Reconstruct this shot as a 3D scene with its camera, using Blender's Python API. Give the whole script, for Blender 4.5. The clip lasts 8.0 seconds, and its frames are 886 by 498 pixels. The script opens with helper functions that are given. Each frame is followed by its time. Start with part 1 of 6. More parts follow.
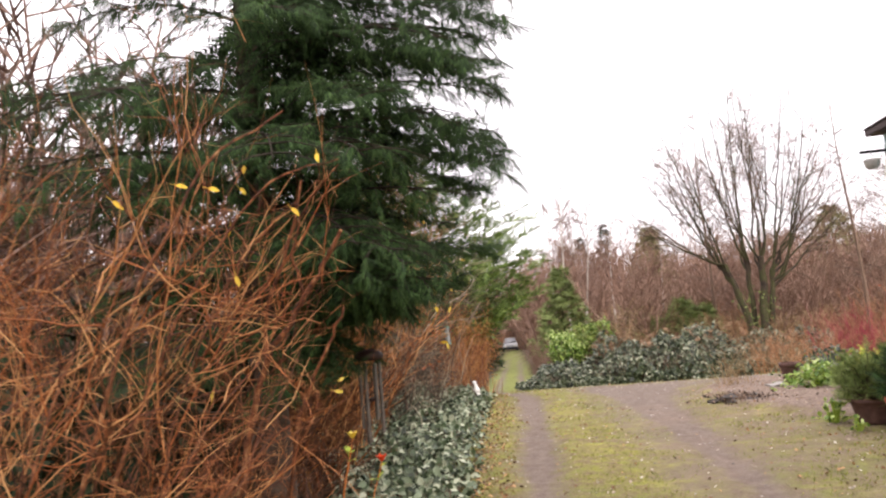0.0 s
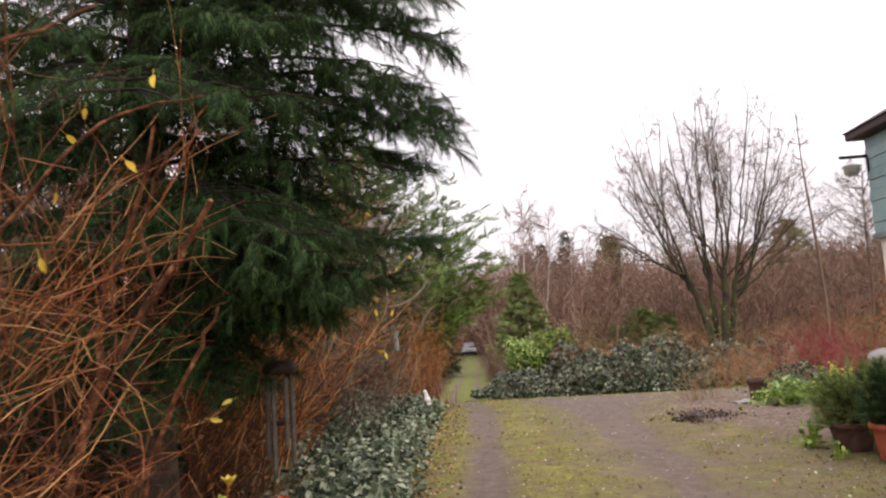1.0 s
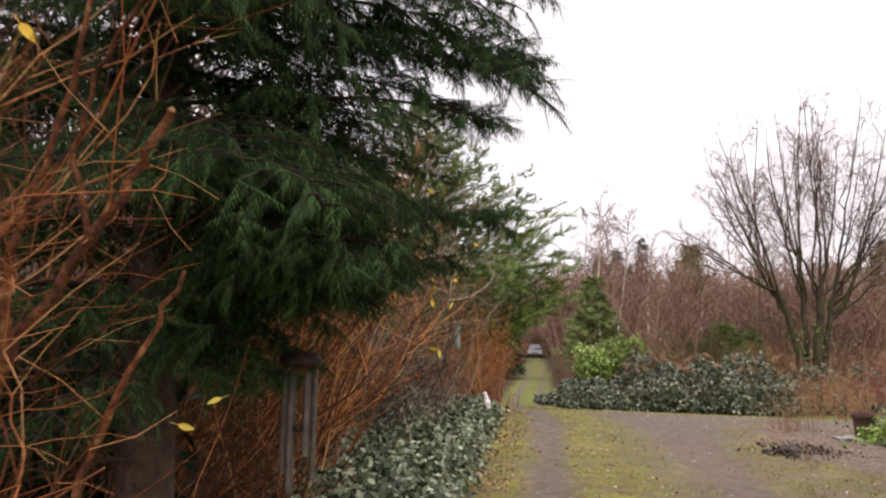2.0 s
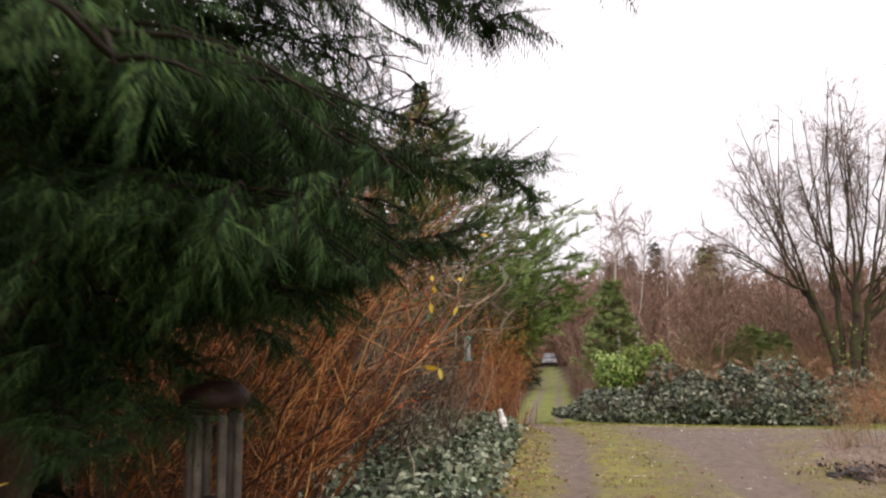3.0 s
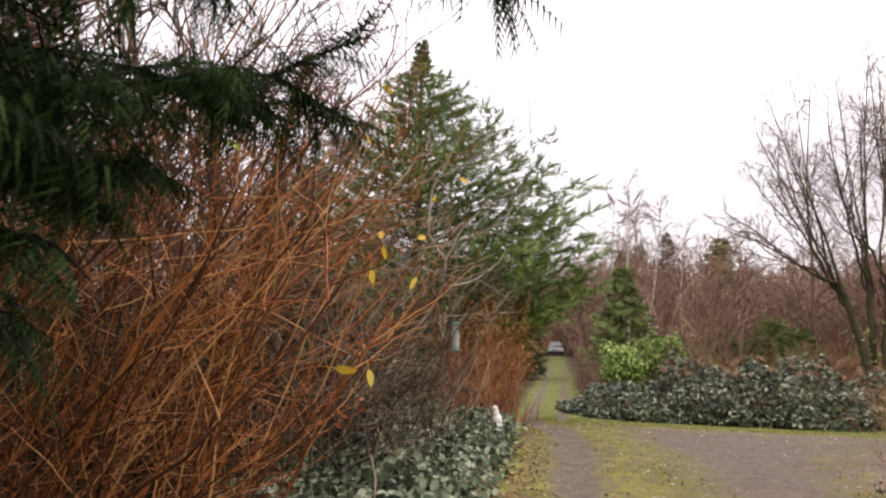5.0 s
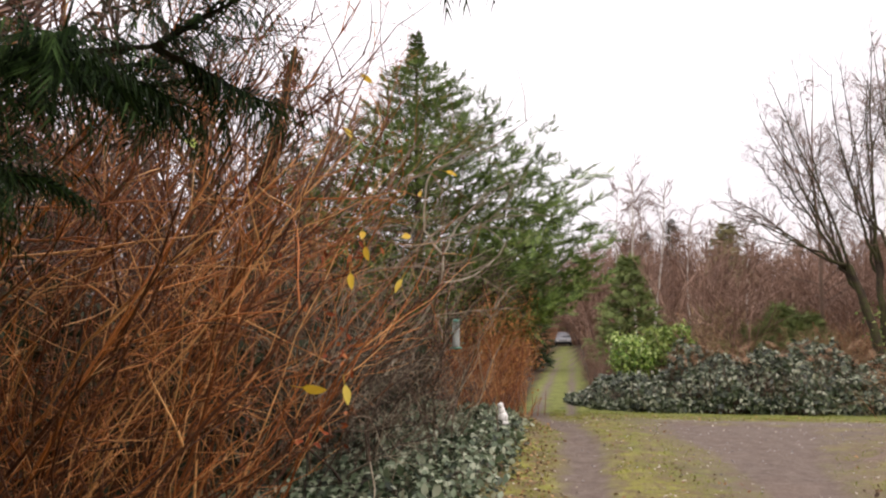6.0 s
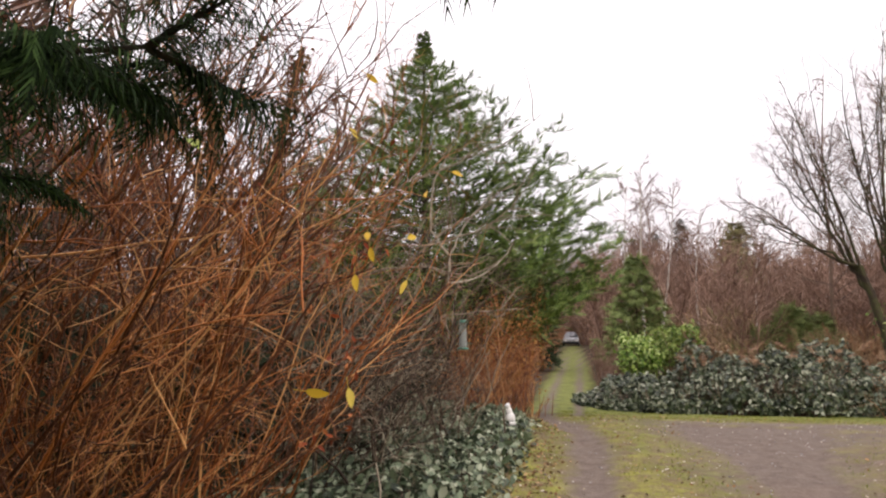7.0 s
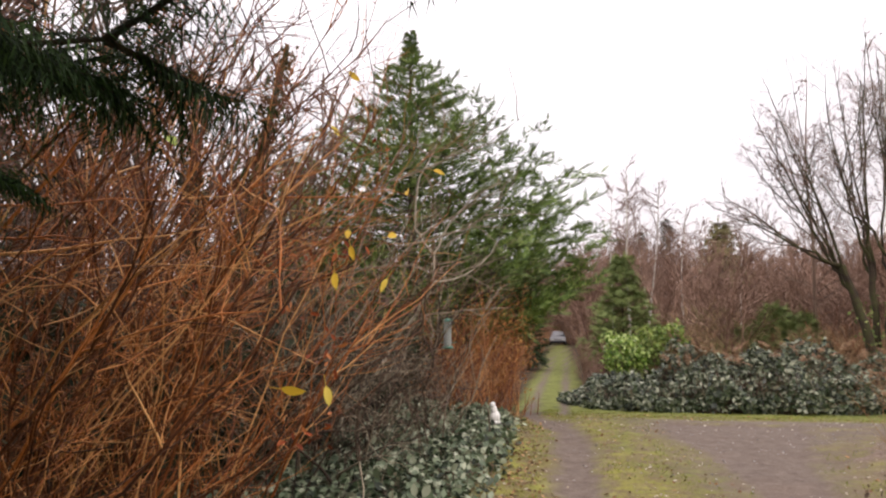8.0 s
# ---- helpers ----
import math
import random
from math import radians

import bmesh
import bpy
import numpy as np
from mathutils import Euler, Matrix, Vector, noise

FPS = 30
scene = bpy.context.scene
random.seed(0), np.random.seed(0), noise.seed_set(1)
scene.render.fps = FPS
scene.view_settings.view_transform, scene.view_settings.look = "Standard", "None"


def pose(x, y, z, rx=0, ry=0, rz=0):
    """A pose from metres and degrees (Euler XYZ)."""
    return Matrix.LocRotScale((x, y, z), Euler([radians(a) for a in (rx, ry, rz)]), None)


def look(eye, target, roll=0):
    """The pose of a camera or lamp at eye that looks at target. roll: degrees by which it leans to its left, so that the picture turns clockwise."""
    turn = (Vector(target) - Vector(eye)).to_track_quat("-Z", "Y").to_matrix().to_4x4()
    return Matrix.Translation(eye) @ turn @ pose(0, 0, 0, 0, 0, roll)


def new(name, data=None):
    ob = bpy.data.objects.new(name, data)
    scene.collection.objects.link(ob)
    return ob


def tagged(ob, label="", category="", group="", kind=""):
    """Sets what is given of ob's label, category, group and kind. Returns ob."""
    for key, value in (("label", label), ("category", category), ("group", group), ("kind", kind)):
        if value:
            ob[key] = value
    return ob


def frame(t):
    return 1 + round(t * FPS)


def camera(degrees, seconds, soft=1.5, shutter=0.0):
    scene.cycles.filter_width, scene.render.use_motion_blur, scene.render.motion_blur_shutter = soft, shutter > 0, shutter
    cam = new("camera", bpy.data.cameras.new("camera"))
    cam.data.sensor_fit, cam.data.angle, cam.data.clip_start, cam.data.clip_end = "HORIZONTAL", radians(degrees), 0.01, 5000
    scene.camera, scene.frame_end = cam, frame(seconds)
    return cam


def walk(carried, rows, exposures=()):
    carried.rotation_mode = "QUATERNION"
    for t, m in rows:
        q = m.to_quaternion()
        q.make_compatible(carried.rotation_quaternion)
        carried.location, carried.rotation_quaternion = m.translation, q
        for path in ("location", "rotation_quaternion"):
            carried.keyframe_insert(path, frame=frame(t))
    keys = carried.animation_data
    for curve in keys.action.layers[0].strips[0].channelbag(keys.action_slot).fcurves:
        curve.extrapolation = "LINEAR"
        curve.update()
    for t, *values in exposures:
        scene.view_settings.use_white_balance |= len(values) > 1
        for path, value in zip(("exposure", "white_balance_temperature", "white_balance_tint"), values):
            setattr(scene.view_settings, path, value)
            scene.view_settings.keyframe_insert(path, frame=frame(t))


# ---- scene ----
cam = camera(63.9, 8.0, soft=2.2, shutter=0.3)
PATH = [
    (0, (0.369, -0.8, 1.499), (0.097, 1.171, 1.699), -5.0),
    (0.5, (0.398, -0.381, 1.481), (0.157, 1.595, 1.68), -2.4),
    (1, (0.41, 0.072, 1.511), (0.243, 2.055, 1.712), -3.5),
    (1.5, (0.406, 0.455, 1.514), (0.089, 2.417, 1.732), -1.6),
    (2, (0.351, 0.865, 1.499), (-0.017, 2.82, 1.696), 1.0),
    (2.2, (0.314, 1.054, 1.528), (-0.033, 3.012, 1.736), -0.2),
    (3.3, (0.159, 2.275, 1.467), (-0.244, 4.221, 1.694), -0.3),
    (3.5, (0.127, 2.444, 1.456), (-0.263, 4.394, 1.67), -0.3),
    (4, (0.113, 2.769, 1.484), (-0.234, 4.73, 1.667), -1.6),
    (4.5, (0.16, 3.062, 1.491), (-0.233, 5.013, 1.686), 0.7),
    (5, (0.163, 3.336, 1.474), (-0.261, 5.281, 1.659), 1.3),
    (5.2, (0.17, 3.404, 1.491), (-0.238, 5.354, 1.671), 0.6),
    (6.5, (0.192, 3.58, 1.517), (-0.258, 5.522, 1.683), -0.9),
    (7, (0.193, 3.58, 1.522), (-0.266, 5.519, 1.688), -0.4),
    (7.5, (0.203, 3.58, 1.519), (-0.257, 5.519, 1.689), -0.4),
    (8, (0.219, 3.587, 1.517), (-0.206, 5.534, 1.681), -0.4),
]
walk(cam, [(t, look(eye, target, roll)) for t, eye, target, roll in PATH],
     [(0, 0.46, 6850, 19), (0.5, 0.1, 6850, 19), (1.0, -0.15, 6850, 19), (8, -0.15, 6850, 19)])

# ---- world, sun, exposure ----
world = bpy.data.worlds.new("overcast_sky")
scene.world = world
world.use_nodes = True
wn, wl = world.node_tree.nodes, world.node_tree.links
background = wn["Background"]
sky = wn.new("ShaderNodeTexSky")
sky.sky_type, sky.sun_disc = "NISHITA", False
sky.sun_elevation, sky.sun_rotation = radians(28), radians(150)
sky.air_density, sky.dust_density = 1.0, 4.0
cloud = wn.new("ShaderNodeMix")
cloud.data_type = "RGBA"
cloud.inputs[0].default_value = 0.85
# overcast: the zenith is brighter than the horizon
heaven = wn.new("ShaderNodeTexCoord")
upward = wn.new("ShaderNodeSeparateXYZ")
layer = wn.new("ShaderNodeMix")
layer.data_type = "RGBA"
layer.inputs[6].default_value = (8.8, 8.8, 9.2, 1)
layer.inputs[7].default_value = (17.5, 17.5, 17.8, 1)
wl.new(heaven.outputs["Generated"], upward.inputs[0])
wl.new(upward.outputs[2], layer.inputs[0])
wl.new(layer.outputs[2], cloud.inputs[7])
wl.new(sky.outputs[0], cloud.inputs[6])
wl.new(cloud.outputs[2], background.inputs[0])
background.inputs[1].default_value = 0.15

sun_data = bpy.data.lights.new("sun", "SUN")
sun_data.energy, sun_data.angle, sun_data.color = 0.8, radians(25), (1.0, 0.96, 0.9)
sun = new("sun", sun_data)
sun.matrix_world = look((12, -14, 16), (0, 6, 0))

# ---- plain tools ----
UP = np.array((0.0, 0.0, 1.0))


def unit(v):
    v = np.asarray(v, float)
    return v / (np.linalg.norm(v, axis=-1, keepdims=True) + 1e-9)


class Geo:
    """Gathers quads and triangles for one mesh."""

    def __init__(self):
        self.v, self.f3, self.f4, self.n = [], [], [], 0

    def add(self, v, tris=None, quads=None):
        v = np.asarray(v, np.float32).reshape(-1, 3)
        if tris is not None and len(tris):
            self.f3.append(np.asarray(tris, np.int32).reshape(-1, 3) + self.n)
        if quads is not None and len(quads):
            self.f4.append(np.asarray(quads, np.int32).reshape(-1, 4) + self.n)
        self.v.append(v)
        self.n += len(v)

    def mesh(self, name, material, smooth=False):
        me = bpy.data.meshes.new(name)
        v = np.concatenate(self.v) if self.v else np.zeros((0, 3), np.float32)
        f3 = np.concatenate(self.f3) if self.f3 else np.zeros((0, 3), np.int32)
        f4 = np.concatenate(self.f4) if self.f4 else np.zeros((0, 4), np.int32)
        loops = np.concatenate([f3.ravel(), f4.ravel()])
        starts = np.concatenate([np.arange(len(f3)) * 3, len(f3) * 3 + np.arange(len(f4)) * 4])
        me.vertices.add(len(v))
        me.vertices.foreach_set("co", v.ravel())
        me.loops.add(len(loops))
        me.loops.foreach_set("vertex_index", loops.astype(np.int32))
        me.polygons.add(len(starts))
        me.polygons.foreach_set("loop_start", starts.astype(np.int32))
        me.update(calc_edges=True)
        if smooth:
            me.polygons.foreach_set("use_smooth", np.ones(len(starts), bool))
        me.materials.append(material)
        return me


MASSES = ("twigs", "leaves", "stalks", "stems", "branches", "withered_leaves", "fronds", "needles", "ivy", "inner_stems", "blades", "stones", "spray")


def part(name, shape, material, parent=None, label="", smooth=False):
    """Links a Geo, a bmesh or a mesh as one object, under parent if there is one."""
    if isinstance(shape, Geo):
        me = shape.mesh(name, material, smooth)
    elif isinstance(shape, bmesh.types.BMesh):
        me = bpy.data.meshes.new(name)
        shape.to_mesh(me)
        shape.free()
        if smooth:
            me.polygons.foreach_set("use_smooth", np.ones(len(me.polygons), bool))
        me.materials.append(material)
    else:
        me = shape
    ob = new(name, me)
    if parent is not None:
        ob.parent = parent
    if label:
        tagged(ob, label)
    if name in MASSES:
        tagged(ob, kind="stuff")
    return ob


def thing(name, x, y, z, label, category, group="", kind=""):
    ob = new(name)
    ob.empty_display_size = 0.1
    ob.location = (x, y, z)
    return tagged(ob, label, category, group, kind)


def tube(geo, pts, radii, n=5):
    """A tapering limb along a line of points."""
    pts = np.asarray(pts, float)
    k = len(pts)
    radii = np.broadcast_to(np.asarray(radii, float), (k,)) if np.ndim(radii) else np.full(k, radii)
    tan = unit(np.gradient(pts, axis=0))
    ref = UP if abs(tan[0][2]) < 0.9 else np.array((1.0, 0.0, 0.0))
    a = unit(np.cross(tan, ref))
    b = np.cross(tan, a)
    ang = np.arange(n) * 2 * math.pi / n
    ring = np.cos(ang)[None, :, None] * a[:, None, :] + np.sin(ang)[None, :, None] * b[:, None, :]
    v = pts[:, None, :] + ring * radii[:, None, None]
    i = np.arange(k - 1)[:, None] * n
    j = np.arange(n)[None, :]
    j2 = (j + 1) % n
    quads = np.stack([i + j, i + j2, i + n + j2, i + n + j], -1).reshape(-1, 4)
    geo.add(v.reshape(-1, 3), quads=quads)
    geo.add(np.concatenate([v[-1], [pts[-1] + tan[-1] * radii[-1]]]), tris=[(q, (q + 1) % n, n) for q in range(n)])


def path(rng, p, d, length, k, wander=0.12, up=0.0, drift=(0.0, 0.0, 0.0)):
    """A wandering line of k + 1 points; drift: where it bends to."""
    p, d = np.array(p, float), unit(d)
    out = [p]
    for _ in range(k):
        d = unit(d + rng.normal(0, wander, 3) + UP * up + np.asarray(drift))
        p = p + d * length / k
        out.append(p)
    return np.array(out)


def scatter(geo, tv, tris, places, axes, sizes):
    """Lays copies of a small template (x across, y along, z out) at places with axes (m, 3, 3 as rows x y z)."""
    places, axes, sizes = np.asarray(places, float), np.asarray(axes, float), np.asarray(sizes, float)
    m = len(places)
    if not m:
        return
    if sizes.ndim == 1:
        sizes = sizes[:, None].repeat(3, 1)
    v = np.einsum("mtk,mkj->mtj", tv[None] * sizes[:, None, :], axes) + places[:, None, :]
    f = np.asarray(tris)[None] + (np.arange(m) * len(tv))[:, None, None]
    if f.shape[-1] == 3:
        geo.add(v.reshape(-1, 3), tris=f.reshape(-1, 3))
    else:
        geo.add(v.reshape(-1, 3), quads=f.reshape(-1, 4))


def axes_from(along, out):
    """Rows x, y, z with y along and z about out."""
    y = unit(along)
    x = unit(np.cross(y, out))
    z = np.cross(x, y)
    return np.stack([x, y, z], 1)


# a folded leaf of length 1, and a plain pointed one
LEAF_V = np.array([(0, 0, 0), (0.24, 0.3, 0.07), (0.27, 0.6, 0.05), (0, 1, -0.1), (-0.27, 0.6, 0.05), (-0.24, 0.3, 0.07), (0, 0.5, -0.02)], float)
LEAF_F = [(0, 1, 6), (1, 2, 6), (2, 3, 6), (3, 4, 6), (4, 5, 6), (5, 0, 6)]
BLADE_V = np.array([(-0.5, 0, 0), (0.5, 0, 0), (0, 1, 0)], float)
BLADE_F = [(0, 1, 2)]
OVATE_V = np.array([(0, 0, 0), (0.12, 0.14, 0.03), (0.19, 0.34, 0.05), (0.19, 0.56, 0.03), (0.12, 0.8, -0.03), (0, 1, -0.1), (-0.12, 0.8, -0.02), (-0.2, 0.56, 0.04), (-0.2, 0.34, 0.06), (-0.12, 0.14, 0.03), (0, 0.5, -0.02)], float)
OVATE_F = [(i, (i + 1) % 10, 10) for i in range(10)]


# ---- materials ----
def ramp_material(name, colors, scale=6.0, rough=0.8, bump=0.3, fine=40.0, island=0.0, objects=0.0, spec=0.3, through_light=0.0, coat=0.0):
    """Noise at two scales over a few colours, with fine relief; island and objects: variation from piece to piece."""
    m = bpy.data.materials.new(name)
    m.use_nodes = True
    n, l = m.node_tree.nodes, m.node_tree.links
    bsdf = n["Principled BSDF"]
    geo = n.new("ShaderNodeNewGeometry")
    tex = n.new("ShaderNodeTexNoise")
    tex.inputs["Scale"].default_value = scale
    tex.inputs["Detail"].default_value = 5
    tex.inputs["Roughness"].default_value = 0.65
    l.new(geo.outputs["Position"], tex.inputs["Vector"])
    value = tex.outputs["Fac"]
    if island or objects:
        mix = n.new("ShaderNodeMix")
        mix.inputs[0].default_value = island or objects
        l.new(value, mix.inputs[2])
        if island:
            l.new(geo.outputs["Random Per Island"], mix.inputs[3])
        else:
            info = n.new("ShaderNodeObjectInfo")
            l.new(info.outputs["Random"], mix.inputs[3])
        value = mix.outputs[0]
    ramp = n.new("ShaderNodeValToRGB")
    el = ramp.color_ramp.elements
    while len(el) < len(colors):
        el.new(0.5)
    lo, hi = (0.18, 0.82) if island else ((0.05, 0.95) if objects else (0.28, 0.72))
    for i, c in enumerate(colors):
        el[i].position = lo + (hi - lo) * i / max(1, len(colors) - 1)
        el[i].color = (*c, 1)
    l.new(value, ramp.inputs[0])
    l.new(ramp.outputs[0], bsdf.inputs["Base Color"])
    bsdf.inputs["Roughness"].default_value = rough
    bsdf.inputs["Specular IOR Level"].default_value = spec
    bsdf.inputs["Coat Weight"].default_value = coat
    if bump:
        small = n.new("ShaderNodeTexNoise")
        small.inputs["Scale"].default_value = fine
        small.inputs["Detail"].default_value = 4
        l.new(geo.outputs["Position"], small.inputs["Vector"])
        bn = n.new("ShaderNodeBump")
        bn.inputs["Strength"].default_value = bump
        bn.inputs["Distance"].default_value = 0.02
        l.new(small.outputs["Fac"], bn.inputs["Height"])
        l.new(bn.outputs[0], bsdf.inputs["Normal"])
    if through_light:
        tr = n.new("ShaderNodeBsdfTranslucent")
        l.new(ramp.outputs[0], tr.inputs["Color"])
        mx = n.new("ShaderNodeMixShader")
        mx.inputs[0].default_value = through_light
        l.new(bsdf.outputs[0], mx.inputs[1])
        l.new(tr.outputs[0], mx.inputs[2])
        l.new(mx.outputs[0], n["Material Output"].inputs["Surface"])
    return m


M_STEM = ramp_material("orange_brown_stem", [(0.05, 0.018, 0.008), (0.22, 0.068, 0.018), (0.58, 0.192, 0.046), (0.88, 0.5, 0.2)], 4, 0.6, 0.25, 60, island=0.65)
M_STEM_MAIN = ramp_material("reddish_bark", [(0.018, 0.007, 0.005), (0.075, 0.025, 0.01), (0.18, 0.066, 0.024), (0.42, 0.24, 0.115)], 22, 0.75, 0.6, 90)
M_STEM_DARK = ramp_material("dark_reddish_bark", [(0.03, 0.012, 0.008), (0.1, 0.036, 0.017), (0.2, 0.08, 0.034), (0.32, 0.17, 0.085)], 14, 0.75, 0.6, 90)
M_REDSTEM = ramp_material("dark_red_brown_twig", [(0.045, 0.016, 0.009), (0.175, 0.052, 0.018), (0.39, 0.13, 0.04), (0.66, 0.36, 0.15)], 4, 0.65, 0.2, 60, island=0.65)
M_TWIG = ramp_material("grey_brown_twig", [(0.07, 0.05, 0.04), (0.17, 0.11, 0.08), (0.27, 0.19, 0.14)], 4, 0.75, 0.2, 60, island=0.6)
M_THICKET = ramp_material("lichened_grey_twig", [(0.022, 0.014, 0.011), (0.07, 0.046, 0.031), (0.165, 0.118, 0.08), (0.42, 0.36, 0.26)], 3, 0.8, 0.2, 60, island=0.7)
M_PURPLETWIG = ramp_material("purplish_brown_twig", [(0.1, 0.06, 0.046), (0.22, 0.135, 0.105), (0.36, 0.24, 0.19)], 2, 0.8, 0, island=0.6)
M_PALE = ramp_material("pale_lichened_bark", [(0.3, 0.27, 0.2), (0.48, 0.44, 0.34), (0.6, 0.57, 0.48)], 14, 0.8, 0.4, 80)
M_PALETWIG = ramp_material("grey_lichened_twig", [(0.13, 0.1, 0.075), (0.27, 0.22, 0.16), (0.42, 0.37, 0.28)], 14, 0.8, 0.3, 80)
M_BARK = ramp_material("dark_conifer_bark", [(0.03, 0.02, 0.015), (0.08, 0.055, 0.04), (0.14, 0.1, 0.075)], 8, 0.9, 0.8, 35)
# bough wood: bark darkened, the crown's shade put into its colour
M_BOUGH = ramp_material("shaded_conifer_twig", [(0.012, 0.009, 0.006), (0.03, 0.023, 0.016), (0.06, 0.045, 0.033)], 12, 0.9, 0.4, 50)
M_MOSSBARK = ramp_material("mossy_bark", [(0.018, 0.013, 0.01), (0.05, 0.036, 0.025), (0.055, 0.058, 0.02), (0.1, 0.075, 0.055)], 3.5, 0.85, 0.6, 30)
M_NEEDLE = ramp_material("dark_green_conifer_spray", [(0.005, 0.01, 0.005), (0.015, 0.032, 0.012), (0.034, 0.074, 0.022), (0.11, 0.195, 0.06)], 2.6, 0.7, 0, island=0.5, spec=0.15, through_light=0.08)
M_NEEDLE_LIGHT = ramp_material("fresh_green_conifer_spray", [(0.018, 0.034, 0.01), (0.06, 0.11, 0.024), (0.17, 0.26, 0.055), (0.36, 0.44, 0.15)], 1.3, 0.6, 0, island=0.45, through_light=0.2)
M_GROUNDCOVER = ramp_material("grey_green_variegated_leaf", [(0.014, 0.025, 0.011), (0.058, 0.09, 0.042), (0.165, 0.215, 0.125), (0.42, 0.46, 0.33)], 3, 0.5, 0, island=0.75, spec=0.4, through_light=0.1)
# hedge: palest leaf colour paints glints, darkest the shaded gaps
M_HEDGE = ramp_material("dark_glossy_hedge_leaf", [(0.011, 0.02, 0.009), (0.034, 0.057, 0.023), (0.092, 0.122, 0.06), (0.37, 0.39, 0.28)], 2, 0.4, 0, island=0.7, spec=0.6, through_light=0.08)
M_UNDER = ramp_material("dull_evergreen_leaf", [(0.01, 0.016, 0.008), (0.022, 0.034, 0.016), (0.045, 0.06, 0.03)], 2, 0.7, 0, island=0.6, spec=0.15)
M_LAUREL = ramp_material("yellow_green_laurel_leaf", [(0.05, 0.11, 0.015), (0.15, 0.27, 0.04), (0.32, 0.44, 0.09), (0.5, 0.6, 0.25)], 3, 0.4, 0, island=0.7, through_light=0.25)
M_LAURELDULL = ramp_material("olive_green_laurel_leaf", [(0.07, 0.12, 0.02), (0.16, 0.24, 0.045), (0.3, 0.36, 0.1)], 3, 0.5, 0, island=0.7, through_light=0.2)
M_DEADLEAF = ramp_material("dead_brown_leaf", [(0.09, 0.05, 0.03), (0.2, 0.115, 0.066), (0.34, 0.21, 0.12)], 3, 0.8, 0, island=0.7, through_light=0.1)
M_ORANGELEAF = ramp_material("withered_orange_leaf", [(0.16, 0.06, 0.02), (0.36, 0.15, 0.045), (0.55, 0.3, 0.09)], 3, 0.75, 0, island=0.7, through_light=0.15)
M_YELLOW = ramp_material("yellow_autumn_leaf", [(0.6, 0.38, 0.03), (0.8, 0.55, 0.06), (0.75, 0.65, 0.15)], 18, 0.55, 0, objects=0.6, through_light=0.3)
M_GREENLEAF = ramp_material("light_green_leaf", [(0.3, 0.5, 0.06), (0.55, 0.62, 0.12)], 18, 0.5, 0, through_light=0.3)
M_REDLEAF = ramp_material("rusty_red_leaf", [(0.14, 0.03, 0.012), (0.34, 0.075, 0.025), (0.5, 0.18, 0.06)], 5, 0.7, 0, island=0.7, through_light=0.2)
M_WOODHAZE = ramp_material("distant_bare_twigs", [(0.11, 0.064, 0.047), (0.26, 0.155, 0.112), (0.46, 0.315, 0.24)], 0.25, 0.9, 0, island=0.5)
M_RUSSET = ramp_material("russet_scrub_twigs", [(0.2, 0.092, 0.048), (0.38, 0.19, 0.1), (0.52, 0.32, 0.19)], 0.4, 0.9, 0, island=0.5)
M_TANSCRUB = ramp_material("tan_dry_scrub", [(0.22, 0.14, 0.075), (0.38, 0.26, 0.14), (0.5, 0.38, 0.23)], 0.5, 0.9, 0, island=0.5)
M_LIME = ramp_material("lime_yellow_leaf", [(0.3, 0.34, 0.04), (0.5, 0.52, 0.07), (0.65, 0.6, 0.14)], 6, 0.5, 0, island=0.6, through_light=0.3)
M_OLIVE = ramp_material("olive_scrub", [(0.09, 0.085, 0.035), (0.19, 0.175, 0.07), (0.3, 0.27, 0.12)], 0.5, 0.9, 0, island=0.5)
M_CRIMSON = ramp_material("crimson_dogwood_stem", [(0.16, 0.015, 0.03), (0.32, 0.04, 0.06), (0.4, 0.1, 0.1)], 3, 0.6, 0, island=0.6)
M_BIRCH = ramp_material("white_birch_bark", [(0.3, 0.26, 0.22), (0.6, 0.56, 0.5), (0.72, 0.69, 0.63)], 5, 0.7, 0.2, 20)
M_FARGREEN = ramp_material("far_conifer_green", [(0.02, 0.03, 0.022), (0.05, 0.06, 0.04), (0.08, 0.085, 0.055)], 0.8, 0.9, 0, island=0.5)
M_SOFTGREEN = ramp_material("young_pine_needles", [(0.06, 0.1, 0.03), (0.18, 0.24, 0.075), (0.34, 0.38, 0.14)], 1.5, 0.8, 0, island=0.5, through_light=0.15)
M_IVY = ramp_material("dull_ivy_leaf", [(0.025, 0.028, 0.01), (0.08, 0.07, 0.026), (0.2, 0.15, 0.06)], 3, 0.6, 0, island=0.6, spec=0.25)
M_ROCK = ramp_material("dark_mossy_stone", [(0.03, 0.028, 0.026), (0.1, 0.09, 0.085), (0.2, 0.19, 0.17)], 7, 0.85, 0.7, 40)
M_TERRACOTTA = ramp_material("terracotta", [(0.25, 0.05, 0.03), (0.4, 0.09, 0.05), (0.45, 0.14, 0.09)], 5, 0.7, 0.2, 50)
M_BROWNPOT = ramp_material("weathered_brown_pot", [(0.05, 0.025, 0.02), (0.11, 0.055, 0.045), (0.17, 0.1, 0.08)], 8, 0.7, 0.4, 50)
M_CHIPS = ramp_material("wet_dark_bark_chip", [(0.03, 0.02, 0.016), (0.1, 0.066, 0.05), (0.27, 0.18, 0.12)], 4, 0.7, 0, island=0.8)
M_STONE = ramp_material("grey_stone", [(0.25, 0.24, 0.22), (0.4, 0.38, 0.35), (0.5, 0.48, 0.45)], 9, 0.85, 0.5, 60)
